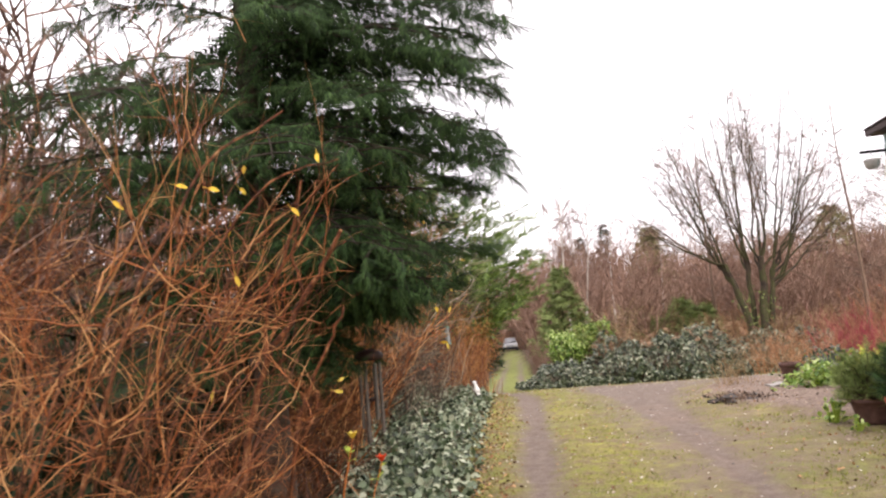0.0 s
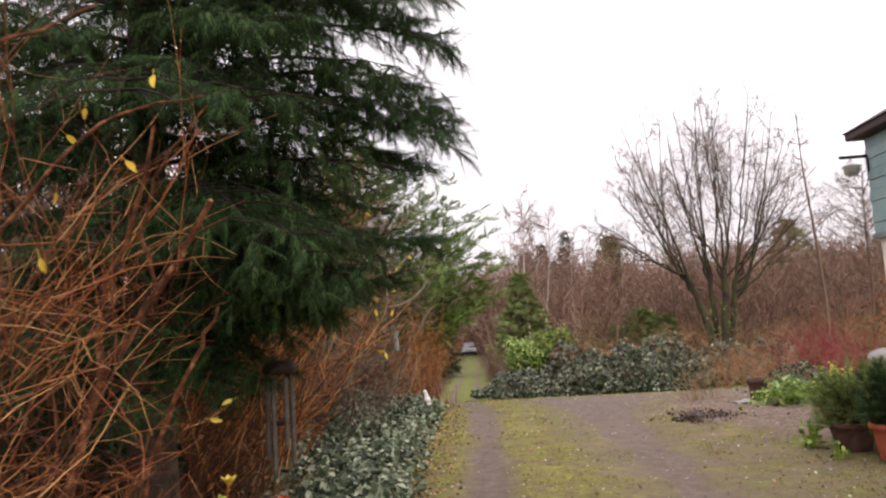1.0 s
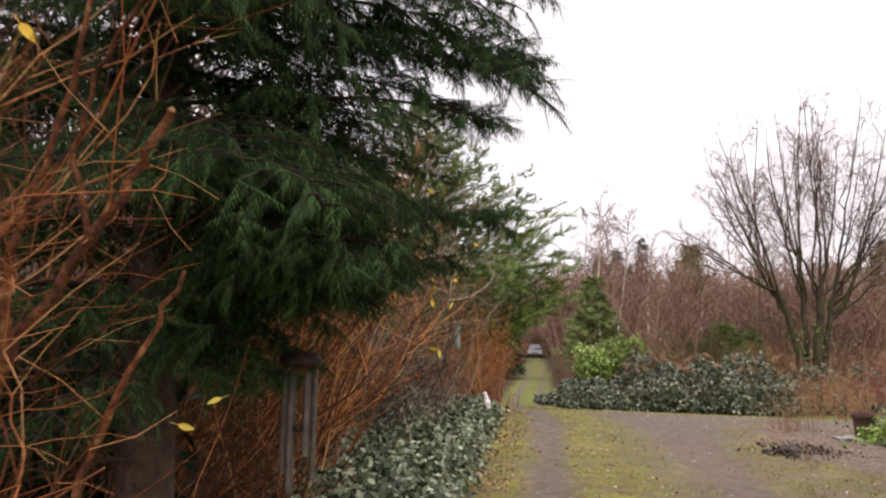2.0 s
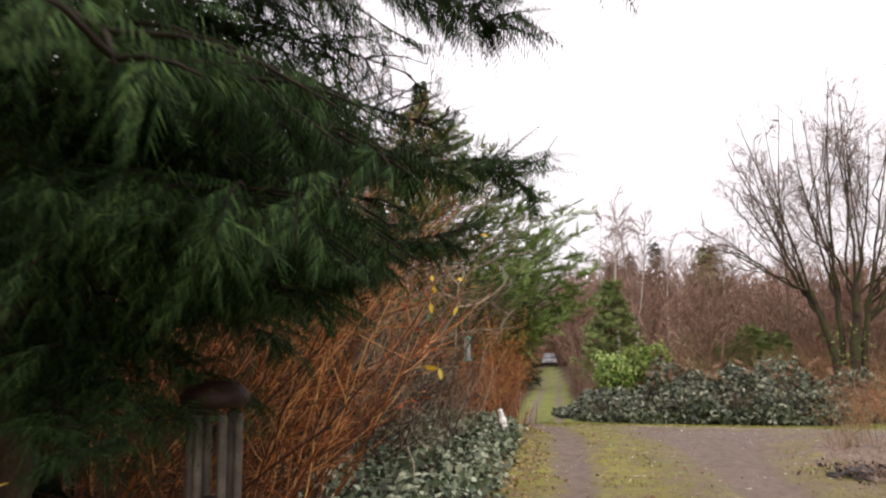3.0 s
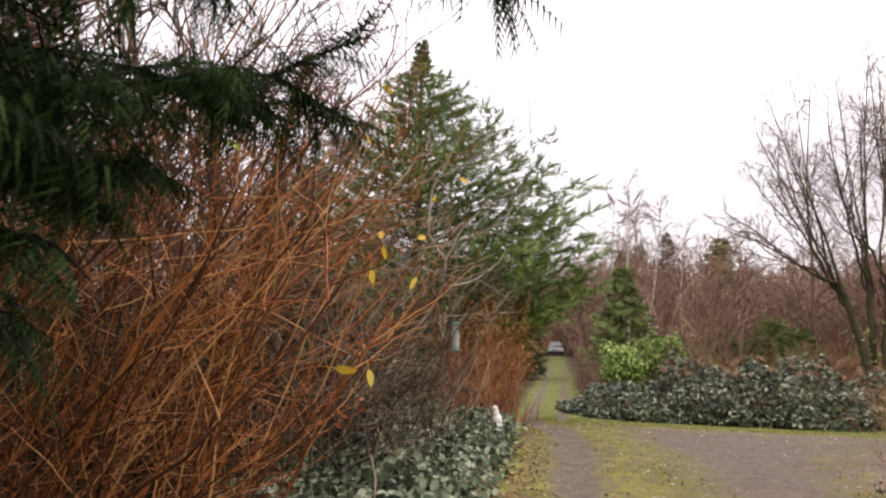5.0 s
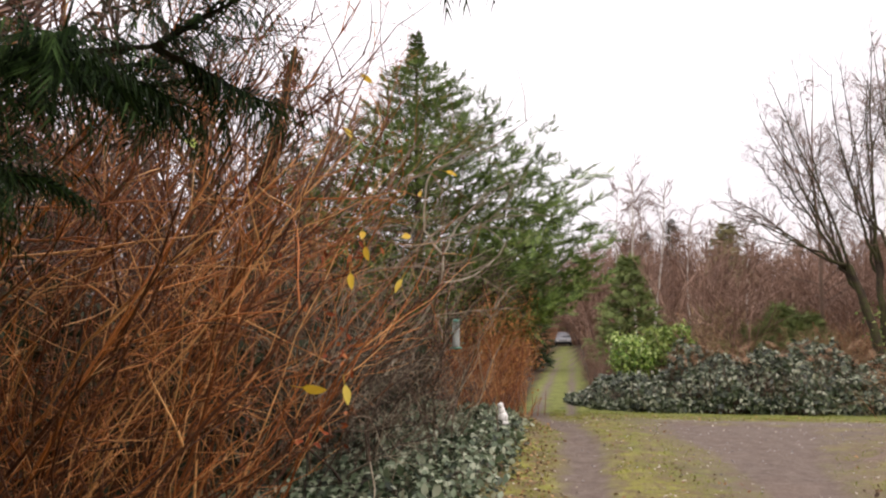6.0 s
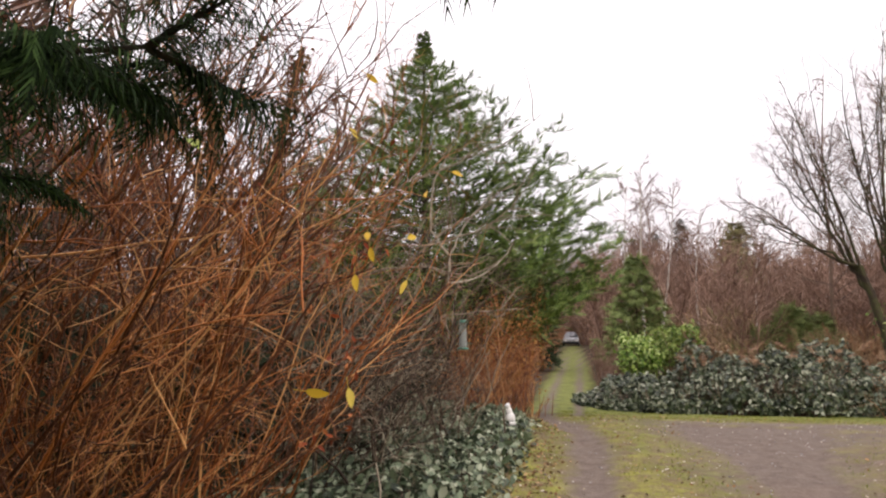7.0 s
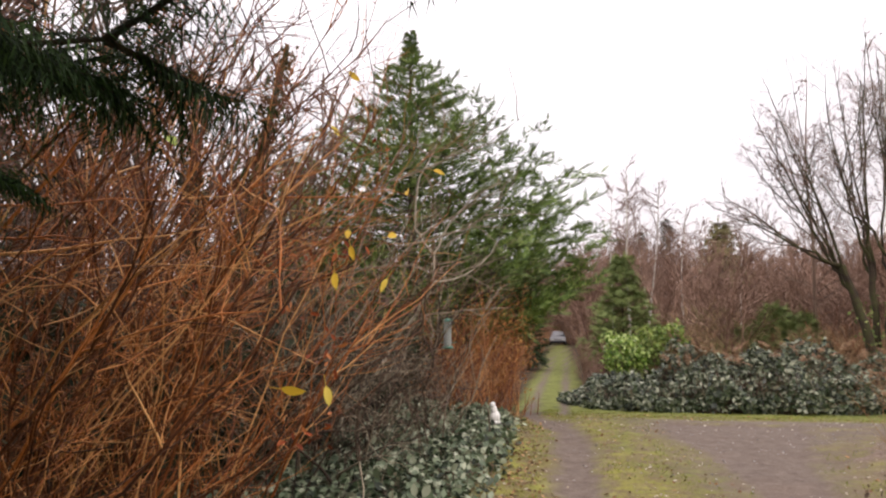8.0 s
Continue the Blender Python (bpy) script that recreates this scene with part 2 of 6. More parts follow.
M_WHITE = ramp_material("white_painted_stone", [(0.6, 0.58, 0.54), (0.8, 0.79, 0.76), (0.85, 0.85, 0.83)], 14, 0.6, 0.25, 50)
M_CHIMETOP = ramp_material("dark_red_stained_wood", [(0.01, 0.005, 0.004), (0.024, 0.01, 0.008), (0.045, 0.02, 0.015)], 10, 0.6, 0.3, 60)
M_CHIMETUBE = ramp_material("weathered_bamboo_tube", [(0.045, 0.036, 0.03), (0.105, 0.09, 0.078), (0.18, 0.16, 0.14)], 12, 0.5, 0.3, 60)
M_CORD = ramp_material("dark_cord", [(0.03, 0.03, 0.03), (0.06, 0.06, 0.055)], 30, 0.9, 0)
M_FEEDERCAP = ramp_material("green_feeder_plastic", [(0.04, 0.14, 0.1), (0.08, 0.22, 0.16)], 12, 0.4, 0.1, 40)
M_RENDER = ramp_material("white_house_render", [(0.62, 0.6, 0.55), (0.75, 0.73, 0.68), (0.8, 0.79, 0.75)], 2, 0.85, 0.4, 40)
M_TEALWALL = ramp_material("pale_teal_boarding", [(0.18, 0.27, 0.28), (0.25, 0.36, 0.37), (0.3, 0.4, 0.4)], 2, 0.7, 0.3, 30)
M_TRIM = ramp_material("grey_trim", [(0.14, 0.15, 0.16), (0.22, 0.23, 0.24)], 5, 0.6, 0.2, 40)
M_SLATE = ramp_material("dark_roof_slate", [(0.03, 0.022, 0.022), (0.07, 0.05, 0.05), (0.1, 0.08, 0.08)], 5, 0.7, 0.3, 30, objects=0.5)
M_CARBODY = ramp_material("silver_car_paint", [(0.26, 0.27, 0.29), (0.36, 0.37, 0.39)], 2, 0.35, 0, spec=0.5, coat=0.5)
M_CARDARK = ramp_material("dark_car_trim", [(0.01, 0.01, 0.012), (0.025, 0.025, 0.028)], 6, 0.5, 0)
M_GLASS = ramp_material("dark_window_glass", [(0.02, 0.025, 0.03), (0.04, 0.045, 0.05)], 1, 0.05, 0, spec=0.8)
M_PEBBLE = ramp_material("pale_pebble", [(0.16, 0.14, 0.13), (0.3, 0.27, 0.25), (0.5, 0.48, 0.45)], 9, 0.8, 0, island=0.8)
M_GRASS = ramp_material("mossy_grass_blade", [(0.10, 0.13, 0.02), (0.22, 0.25, 0.04), (0.36, 0.34, 0.09)], 1.2, 0.8, 0, island=0.6, through_light=0.2)
M_LITTER = ramp_material("leaf_litter", [(0.08, 0.04, 0.02), (0.26, 0.13, 0.06), (0.48, 0.3, 0.15)], 2, 0.85, 0, island=0.8)


# ---- ground ----
def fall(y):
    """Height of the land along the drive: level, then over a crest and gently down."""
    y = np.asarray(y, float)
    k = np.clip(y - 12.2, 0, 2.5)
    z = -0.024 * k ** 2
    z = z - 0.12 * np.clip(y - 14.7, 0, 4.5)
    return z - 0.033 * np.clip(y - 20.5, 0, 75)


def bank(x, y):
    """The border beside the drive rises a little away from it."""
    return np.clip(-0.55 - x, 0, 3) * 0.05 * np.clip((15.5 - y) / 2.5, 0, 1) * np.clip((y + 4) / 2, 0, 1)


def bend(y):
    """Middle of the far track."""
    return np.interp(y, (-30, 5, 9, 13, 18, 25.8, 37, 60, 84, 140), (0.95, 0.9, 0.8, 0.3, -0.85, -1.2, -1.68, -2.95, -4.4, -7.2))


def fuzz(x, y, s, seed=0.0):
    """Smooth waves as a cheap uneven mask, about -1 to 1."""
    x, y = x * s + seed * 7.3, y * s + seed * 3.1
    return (np.sin(x * 1.7 + 1.3 * np.sin(y * 1.1 + seed)) + np.sin(y * 2.3 + 1.7 * np.sin(x * 0.9 - seed)) + np.sin((x + y) * 3.7 + 2 * np.sin(y * 2.9)) * 0.6 + np.sin((x - 1.3 * y) * 6.1 + seed) * 0.35) / 2.4


def border(y):
    """Where the planted border beside the drive begins."""
    return np.interp(y, (-5, 3, 5.3, 7.3, 9.4, 11, 13, 14.5, 18), (-0.5, -0.35, -0.42, -0.58, -0.7, -0.72, -0.85, -1.3, -1.9))


def edge(d, soft):
    return np.clip(0.5 - d / soft, 0, 1)


def plan_masks(x, y):
    """Bare wheel tracks, gravel of the side road, and the soil bed: 0 to 1 each."""
    w = fuzz(x, y, 1.6, 1.0) * 0.10 + fuzz(x, y, 5.0, 2.0) * 0.05
    left_mid = np.interp(y, (-30, 5, 9, 12.5, 14.6, 18, 25.8, 37, 60, 84), (0.2, 0.19, 0.09, -0.15, -0.85, -1.2, -1.56, -2.05, -3.5, -5.0))
    left_half = np.interp(y, (-30, 5, 9, 13.5, 18, 24, 84), (0.2, 0.2, 0.21, 0.22, 0.13, 0.1, 0.15))
    right_mid = np.interp(y, (-30, 5, 7, 9, 11, 13), (1.95, 1.93, 1.85, 1.82, 1.72, 1.85))
    right_half = np.interp(y, (-30, 5, 7, 9, 11, 13), (0.17, 0.17, 0.2, 0.3, 0.42, 0.9))
    far_right = np.interp(y, (14.8, 18, 26, 37, 61, 84), (-0.36, -0.5, -0.85, -1.32, -2.4, -3.8))
    w = w + fuzz(x, y, 13.0, 3.3) * 0.05
    rut = np.maximum(edge(np.abs(x - left_mid) - left_half + w * 0.6, 0.2), np.maximum(edge(np.abs(x - right_mid) - right_half + w * 0.6, 0.22), 0.55 * edge(np.abs(x - right_mid + 0.12) - right_half - 0.3 + w * 2, 0.5)) * (y < 14))
    rut = np.maximum(rut, edge(np.abs(x - far_right) - 0.09 + w * 0.3, 0.14) * (y > 15.5))
    lower = np.interp(x, (0.6, 1.3, 2.2, 3.2, 5, 30), (13.6, 11.8, 11.2, 12.2, 12.8, 14))
    upper = np.interp(x, (-0.4, 0.6, 2, 4, 8, 30), (14.1, 14.5, 14.8, 15.6, 17, 25))
    road = edge(lower - y + w * 4, 1.2) * edge(y - upper + w * 2, 0.7) * edge(0.5 - x + w * 2, 1.2)
    cx, cy = (x - 4.0) / 1.25, (y - 9.6) / 2.35
    turn = 0.35 * cx + cy
    bed = edge(np.sqrt(cx ** 2 + (turn - 0.2) ** 2) - 1.0 + w * 1.3, 0.16)
    return rut, road, bed


def build_ground():
    def lines(lo, a, b, hi, fine, outer):
        mid = np.arange(a, b, fine)
        left = a - np.cumsum(np.geomspace(fine, outer, 34))[::-1]
        right = b + np.cumsum(np.geomspace(fine, outer, 34))
        return np.concatenate([left, mid, right])

    xs, ys = lines(0, -2.2, 6.0, 0, 0.06, 420), lines(0, 3.0, 20.0, 0, 0.07, 420)
    gx, gy = np.meshgrid(xs, ys)
    rut, road, bed = plan_masks(gx, gy)
    near = (np.abs(gx) < 40) & (np.abs(gy) < 60)
    lumps = (fuzz(gx, gy, 2.2, 3.0) * 0.012 + fuzz(gx, gy, 9.0, 4.0) * 0.006) * near
    gz = fall(gy) + lumps * (1 - 0.6 * road) - 0.03 * rut - 0.012 * road + 0.06 * bed * (1 + fuzz(gx, gy, 7, 5) * 0.4)
    gz = gz + bank(gx, gy)
    v = np.stack([gx, gy, gz], -1).reshape(-1, 3)
    r, c = gx.shape
    i = (np.arange(r - 1)[:, None] * c + np.arange(c - 1)[None, :]).ravel()
    geo = Geo()
    geo.add(v, quads=np.stack([i, i + 1, i + c + 1, i + c], -1))
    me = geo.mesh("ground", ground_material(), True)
    col = me.color_attributes.new("plan", "FLOAT_COLOR", "POINT")
    # where litter lies and the shade under plants is painted in
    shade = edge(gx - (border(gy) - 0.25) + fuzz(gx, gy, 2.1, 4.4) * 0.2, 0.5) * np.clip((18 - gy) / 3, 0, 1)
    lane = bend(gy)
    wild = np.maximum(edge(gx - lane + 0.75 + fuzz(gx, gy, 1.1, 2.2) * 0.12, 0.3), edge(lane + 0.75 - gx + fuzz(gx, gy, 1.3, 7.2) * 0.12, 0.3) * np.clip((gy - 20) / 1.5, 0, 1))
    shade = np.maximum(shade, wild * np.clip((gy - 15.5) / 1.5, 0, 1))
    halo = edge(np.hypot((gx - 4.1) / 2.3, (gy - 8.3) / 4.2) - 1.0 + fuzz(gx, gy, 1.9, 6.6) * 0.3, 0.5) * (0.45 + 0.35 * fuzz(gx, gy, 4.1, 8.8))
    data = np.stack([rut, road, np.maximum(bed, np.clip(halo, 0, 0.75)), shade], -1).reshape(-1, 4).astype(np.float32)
    col.data.foreach_set("color", data.ravel())
    more = me.color_attributes.new("far_grass", "FLOAT_COLOR", "POINT")
    far = np.clip((gy - 15) / 3, 0, 1)[..., None].repeat(4, -1).astype(np.float32)
    more.data.foreach_set("color", far.ravel())
    return tagged(new("ground", me), "mossy garden ground with bare wheel tracks and gravel", "ground", kind="structure")


def ground_material():
    m = bpy.data.materials.new("mossy_drive")
    m.use_nodes = True
    n, l = m.node_tree.nodes, m.node_tree.links
    bsdf = n["Principled BSDF"]
    geo = n.new("ShaderNodeNewGeometry")

    def noise_fac(scale, detail=5.0):
        t = n.new("ShaderNodeTexNoise")
        t.inputs["Scale"].default_value, t.inputs["Detail"].default_value = scale, detail
        t.inputs["Roughness"].default_value = 0.7
        l.new(geo.outputs["Position"], t.inputs["Vector"])
        return t.outputs["Fac"]

    def colours(fac, stops):
        r = n.new("ShaderNodeValToRGB")
        el = r.color_ramp.elements
        while len(el) < len(stops):
            el.new(0.5)
        for e, (p, c) in zip(el, stops):
            e.position, e.color = p, (*c, 1)
        l.new(fac, r.inputs[0])
        return r.outputs[0]

    def blend(fac, a, b):
        mx = n.new("ShaderNodeMix")
        mx.data_type = "RGBA"
        l.new(fac, mx.inputs[0])
        l.new(a, mx.inputs[6])
        l.new(b, mx.inputs[7])
        return mx.outputs[2]

    moss = colours(noise_fac(1.6), [(0.3, (0.13, 0.115, 0.04)), (0.42, (0.22, 0.205, 0.05)), (0.55, (0.29, 0.29, 0.06)), (0.7, (0.41, 0.4, 0.11))])
    brown = colours(noise_fac(30), [(0.35, (0.10, 0.065, 0.04)), (0.55, (0.2, 0.14, 0.09)), (0.7, (0.33, 0.26, 0.18))])
    green = colours(noise_fac(4.0, 7), [(0.35, (0.1, 0.12, 0.035)), (0.5, (0.17, 0.19, 0.05)), (0.68, (0.26, 0.27, 0.08))])
    moss = blend(colours(noise_fac(0.55, 4), [(0.42, (0, 0, 0)), (0.6, (0.85, 0.85, 0.85))]), moss, green)
    far = n.new("ShaderNodeVertexColor")
    far.layer_name = "far_grass"
    moss = blend(colours(noise_fac(5.5, 8), [(0.4, (0.05, 0.05, 0.05)), (0.6, (0.9, 0.9, 0.9))]), moss, brown)
    moss = blend(far.outputs[0], moss, green)
    dirt = colours(noise_fac(9), [(0.3, (0.1, 0.071, 0.055)), (0.5, (0.16, 0.119, 0.094)), (0.7, (0.24, 0.188, 0.155))])
    grit = colours(noise_fac(70, 3), [(0.35, (0.1, 0.08, 0.068)), (0.55, (0.23, 0.19, 0.165)), (0.72, (0.4, 0.35, 0.31))])
    dirt = blend(colours(noise_fac(3), [(0.3, (0.15, 0.15, 0.15)), (0.7, (0.5, 0.5, 0.5))]), dirt, grit)
    soil = colours(noise_fac(22), [(0.3, (0.11, 0.075, 0.055)), (0.5, (0.22, 0.16, 0.125)), (0.72, (0.34, 0.27, 0.22))])
    att = n.new("ShaderNodeVertexColor")
    att.layer_name = "plan"
    sep = n.new("ShaderNodeSeparateColor")
    l.new(att.outputs[0], sep.inputs[0])
    colour = blend(sep.outputs[1], moss, blend(colours(noise_fac(1.3, 7), [(0.45, (0, 0, 0)), (0.68, (0.8, 0.8, 0.8))]), dirt, moss))
    colour = blend(sep.outputs[0], colour, dirt)
    colour = blend(sep.outputs[2], colour, soil)
    # brown leaf litter, darkened: shade under the shrubs is put into the colour
    shaded_litter = colours(noise_fac(26), [(0.3, (0.018, 0.012, 0.008)), (0.5, (0.055, 0.034, 0.02)), (0.72, (0.13, 0.08, 0.045))])
    colour = blend(att.outputs[1], colour, shaded_litter)
    l.new(colour, bsdf.inputs["Base Color"])
    bsdf.inputs["Roughness"].default_value = 0.92
    bsdf.inputs["Specular IOR Level"].default_value = 0.2
    bn = n.new("ShaderNodeBump")
    bn.inputs["Strength"].default_value, bn.inputs["Distance"].default_value = 0.7, 0.02
    l.new(noise_fac(45, 6), bn.inputs["Height"])
    l.new(bn.outputs[0], bsdf.inputs["Normal"])
    return m


build_ground()


def land(x, y):
    return float(fall(y) + bank(np.asarray(x, float), np.asarray(y, float)))


# ---- plants ----
def spray_template(n, droop=0.06, width=0.05, spread=0.36, forward=0.62):
    """A flat feathery spray of length 1, of narrow sprigs on both sides of a stem."""
    g = Geo()
    g.add([(-0.012, 0, 0), (0.012, 0, 0), (0, 1, -droop)], tris=[(0, 1, 2)])
    for i in range(n):
        t = (i + 0.6) / (n + 0.4)
        for side in (-1, 1):
            a = np.array((0, t * 0.92, -droop * t * t))
            size = spread * (1 - 0.75 * t) * (1.0 if i % 2 else 0.8)
            b = a + np.array((side * size, size * forward + 0.03, -droop * 0.9))
            across = unit(np.cross(b - a, UP)) * width * (0.6 + 0.5 * (1 - t))
            g.add([a + across * 0.45, b, a - across * 0.45], tris=[(0, 1, 2)])
    return np.concatenate(g.v).astype(float), np.concatenate(g.f3)


SPRAY_NEAR = spray_template(10, 0.2, 0.03, 0.17, 1.1)
SPRAY_FAR = spray_template(5, 0.05, 0.11, 0.36, 0.9)
SPRAY_UPSWEPT = spray_template(6, -0.06, 0.085, 0.3, 1.25)


def conifer(name, label, x, y, height, foot, radius, boughs, rng, needles, spray, size, branchlets=8, per=6, rise=0.1, droop=0.45,
            trunk_r=0.13, hang=0.5, keep=None, group="", bare=0.15, lean=(0, 0), uneven=0.15, one_sided=0.0, reach=(), plain_above=99.0, taper=0.0, airy=1.0):
    """A conifer: trunk, and boughs that each carry their sprays. radius: the crown's radius at a height share of 0 to 1."""
    z0 = land(x, y)
    tree = thing(name, x, y, z0, label, "tree", group)
    g = Geo()
    ks = np.linspace(0, 1, 9)
    tube(g, np.stack([lean[0] * ks, lean[1] * ks, -0.1 + (height + 0.1) * ks], 1), trunk_r * (1 - 0.93 * ks) * np.where(ks == 0, 1.35, 1), 9)
    part("trunk", g, M_BARK, tree, smooth=True)
    for i in range(boughs + len(reach)):
        s = (i + rng.uniform(0, 0.9)) / boughs
        s = s ** 1.1
        az = i * 2.39996 + rng.normal(0, 0.25)
        z = foot + (height - foot) * s
        length = radius(s) * rng.uniform(0.95 - uneven, 0.95 + uneven) * (1 - one_sided + one_sided * math.cos(az))
        rise_here, droop_here, size_here, per_here, keep_here, close, hang_here = rise, droop, size, per, keep, 1.0, hang
        if i >= boughs:
            az, z, length = reach[i - boughs][:3]
            if len(reach[i - boughs]) > 3:
                rise_here, droop_here, size_here, per_here = reach[i - boughs][3:]
                keep_here, close, hang_here = None, 0.6, 0.12 if z < 2.3 else 0.5
        elif reach and 0.75 < az % (2 * math.pi) < 2.2 and z < 3.2 and i % 3:
            length *= 0.5
        plain = z > plain_above or (reach and 1.2 < az % (2 * math.pi) < 2.7)
        tv, tf = SPRAY_FAR if plain else spray
        out = np.array((math.cos(az), math.sin(az), 0))
        k = np.linspace(0, 1, 16)
        pts = out[None] * (length * k)[:, None] + UP[None] * (z + length * (rise_here * k - droop_here * k ** 2.2))[:, None]
        pts = pts + np.array((lean[0], lean[1], 0)) * z / height
        side = np.cross(UP, out)
        pts += side[None] * (np.sin(k * 3 + rng.uniform(0, 6)) * 0.05 * length * k)[:, None]
        if keep_here is not None:
            ok = [keep(*(p + np.array((x, y, z0)))) for p in pts]
            last = ok.index(False, 5) if False in ok[5:] else 16
            if last < 7:
                continue
            pts, k = pts[:last], np.linspace(0, 1, last)
            length *= last / 16
        wood, places, ax, sizes, shoots, owner = Geo(), [], [], [], [], []
        n = max(3, int(branchlets / close * (0.4 + 0.6 * length / radius(0.1)) * (0.6 if plain else 1)))
        for b in range(n):
            t = bare + (1 - bare) * (b + rng.uniform(0.2, 0.9)) / n
            a = np.array([np.interp(t, k, pts[:, q]) for q in range(3)])
            for sg in (-1, 1):
                d = unit(out * rng.uniform(0.5, 0.9) + side * sg * rng.uniform(0.5, 1.0) + UP * rng.uniform(-0.25, 0.15 + rise * 0.4))
                bl = close * (length * rng.uniform(0.28, 0.42) * (1.15 - 0.75 * t) + 0.06)
                q = np.linspace(0, 1, 4)
                bp = a[None] + d[None] * (bl * q)[:, None] - UP[None] * (bl * hang_here * 0.5 * q ** 2)[:, None]
                if keep_here is not None and not keep(*(bp[-1] + np.array((x, y, z0)))):
                    bp = a + (bp - a) * 0.4
                    if not keep(*(bp[-1] + np.array((x, y, z0)))):
                        continue
                shoots.append((bp, t))
                m = max(2, int(per_here * rng.uniform(0.7, 1.3) * ((0.3 if z > plain_above + 0.8 else 0.75) if plain else 1)))
                for j in range(m):
                    u = (j + rng.uniform(0.1, 1)) / m
                    c = np.array([np.interp(u, q, bp[:, w]) for w in range(3)])
                    fd = unit(d * 0.8 + rng.normal(0, 0.35, 3) - UP * rng.uniform(0.2, 1.1) * hang_here + side * sg * (0.5 if j % 2 else -0.4))
                    if keep_here is not None and rng.uniform() > 1 - (1 - airy) * t ** 2:
                        continue
                    owner.append(len(shoots) - 1)
                    places.append(c)
                    ax.append((fd, unit(UP + rng.normal(0, 0.35, 3) + out * 0.3)))
                    sizes.append(size_here * rng.uniform(0.65, 1.3) * (1.4 if plain else 1) * (1 - taper * s))
        if len(places) < 4:
            continue
        places, ax, sizes, owner = np.array(places), np.array(ax), np.array(sizes), np.array(owner)
        tips = places + ax[:, 0] * sizes[:, None] + np.array((x, y, z0))
        if keep_here is not None:
            ok = np.array([keep(*p) for p in tips])
            if ok.sum() < max(4, 0.4 * len(ok)):
                continue
            places, ax, sizes, owner = places[ok], ax[ok], sizes[ok], owner[ok]
        leafy = sorted(set(owner.tolist()))
        ends = min(1.0, max(shoots[o][1] for o in leafy) + 0.04)
        line = np.stack([np.interp(np.linspace(0, ends, 14), k, pts[:, w]) for w in range(3)], 1)
        tube(wood, line, np.linspace((0.005 + 0.007 * length) if keep_here is not None else (0.004 + 0.003 * length), 0.003, 14), 5)
        for o in leafy:
            tube(wood, shoots[o][0], 0.004 * (1 - 0.7 * q) * (1 + 0.3 * length), 3)
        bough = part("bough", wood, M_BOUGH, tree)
        g = Geo()
        scatter(g, tv, tf, places, axes_from(ax[:, 0], ax[:, 1]), sizes)
        part("spray", g, needles, bough)
    return tree


def shrub(name, label, bases, rng, length, lean, spread, stem_mat, twig_mat, twigs=7, small=4, radius=0.009, up=0.0, main=30, wander=0.1, twig_len=0.5, keep=None, group="", category="shrub", twig_from=0.2, aim=None, drift=(0.0, 0.0, 0.0), loose=0.55):
    """A many-stemmed shrub: the thicker stems are parts, the fine twigs one mesh. bases: (x, y) of each stem; aim: gives a stem's direction."""
    bx, by = np.mean(bases, axis=0)
    top = thing(name, bx, by, land(bx, by), label, category, group)
    org = np.array((bx, by, land(bx, by)))
    fine = Geo()
    done = 0
    for i, (sx, sy) in enumerate(bases):
        p = np.array((sx, sy, land(sx, sy) - 0.03)) - org
        d = UP + np.array((lean[0], lean[1], 0)) * rng.uniform(0.3, 1.5) + np.append(rng.normal(0, spread, 2), 0)
        if aim is not None:
            d = np.asarray(aim(rng), float)
        ln = rng.uniform(*length)
        pts = path(rng, p, d, ln, 9, wander, up, drift)
        if keep is not None:
            ok = [keep(*(q + org)) for q in pts]
            if not all(ok):
                pts = pts[: max(3, ok.index(False))]
        r = radius * rng.uniform(0.6, 1.4)
        rr = np.linspace(r, r * 0.3, len(pts))
        if done < main:
            g = Geo()
            tube(g, pts, rr, 6)
            part("stem", g, stem_mat, top, smooth=True)
            done += 1
        else:
            tube(fine, pts, rr, 4)
        for _ in range(twigs):
            t = rng.uniform(twig_from, 1) * (len(pts) - 1.01)
            a = int(t)
            q = pts[a] + (pts[a + 1] - pts[a]) * (t - a)
            tan = unit(pts[a + 1] - pts[a])
            dd = tan + rng.normal(0, loose, 3) + UP * 0.1 + np.array((lean[0], lean[1], 0)) * 0.5
            tl = twig_len * rng.uniform(0.4, 1.5)
            tp = path(rng, q, dd, tl, 5, wander * 1.15, up)
            if keep is not None and not all(keep(*(w + org)) for w in tp):
                continue
            tube(fine, tp, np.linspace(r * 0.42, r * 0.16, 6), 3)
            for _ in range(small):
                e = tp[rng.integers(1, 6)]
                sp = path(rng, e, unit(tp[-1] - tp[0]) + rng.normal(0, 0.7, 3), tl * rng.uniform(0.2, 0.55), 2, wander * 1.5, up)
                if keep is not None and not keep(*(sp[-1] + org)):
                    continue
                tube(fine, sp, np.linspace(r * 0.2, r * 0.1, 3), 3)
    part("twigs", fine, twig_mat, top)
    return top


def ring_bases(rng, spots, n, r):
    return [(c[0] + rng.normal(0, r), c[1] + rng.normal(0, r)) for c in (spots[i % len(spots)] for i in range(n))]


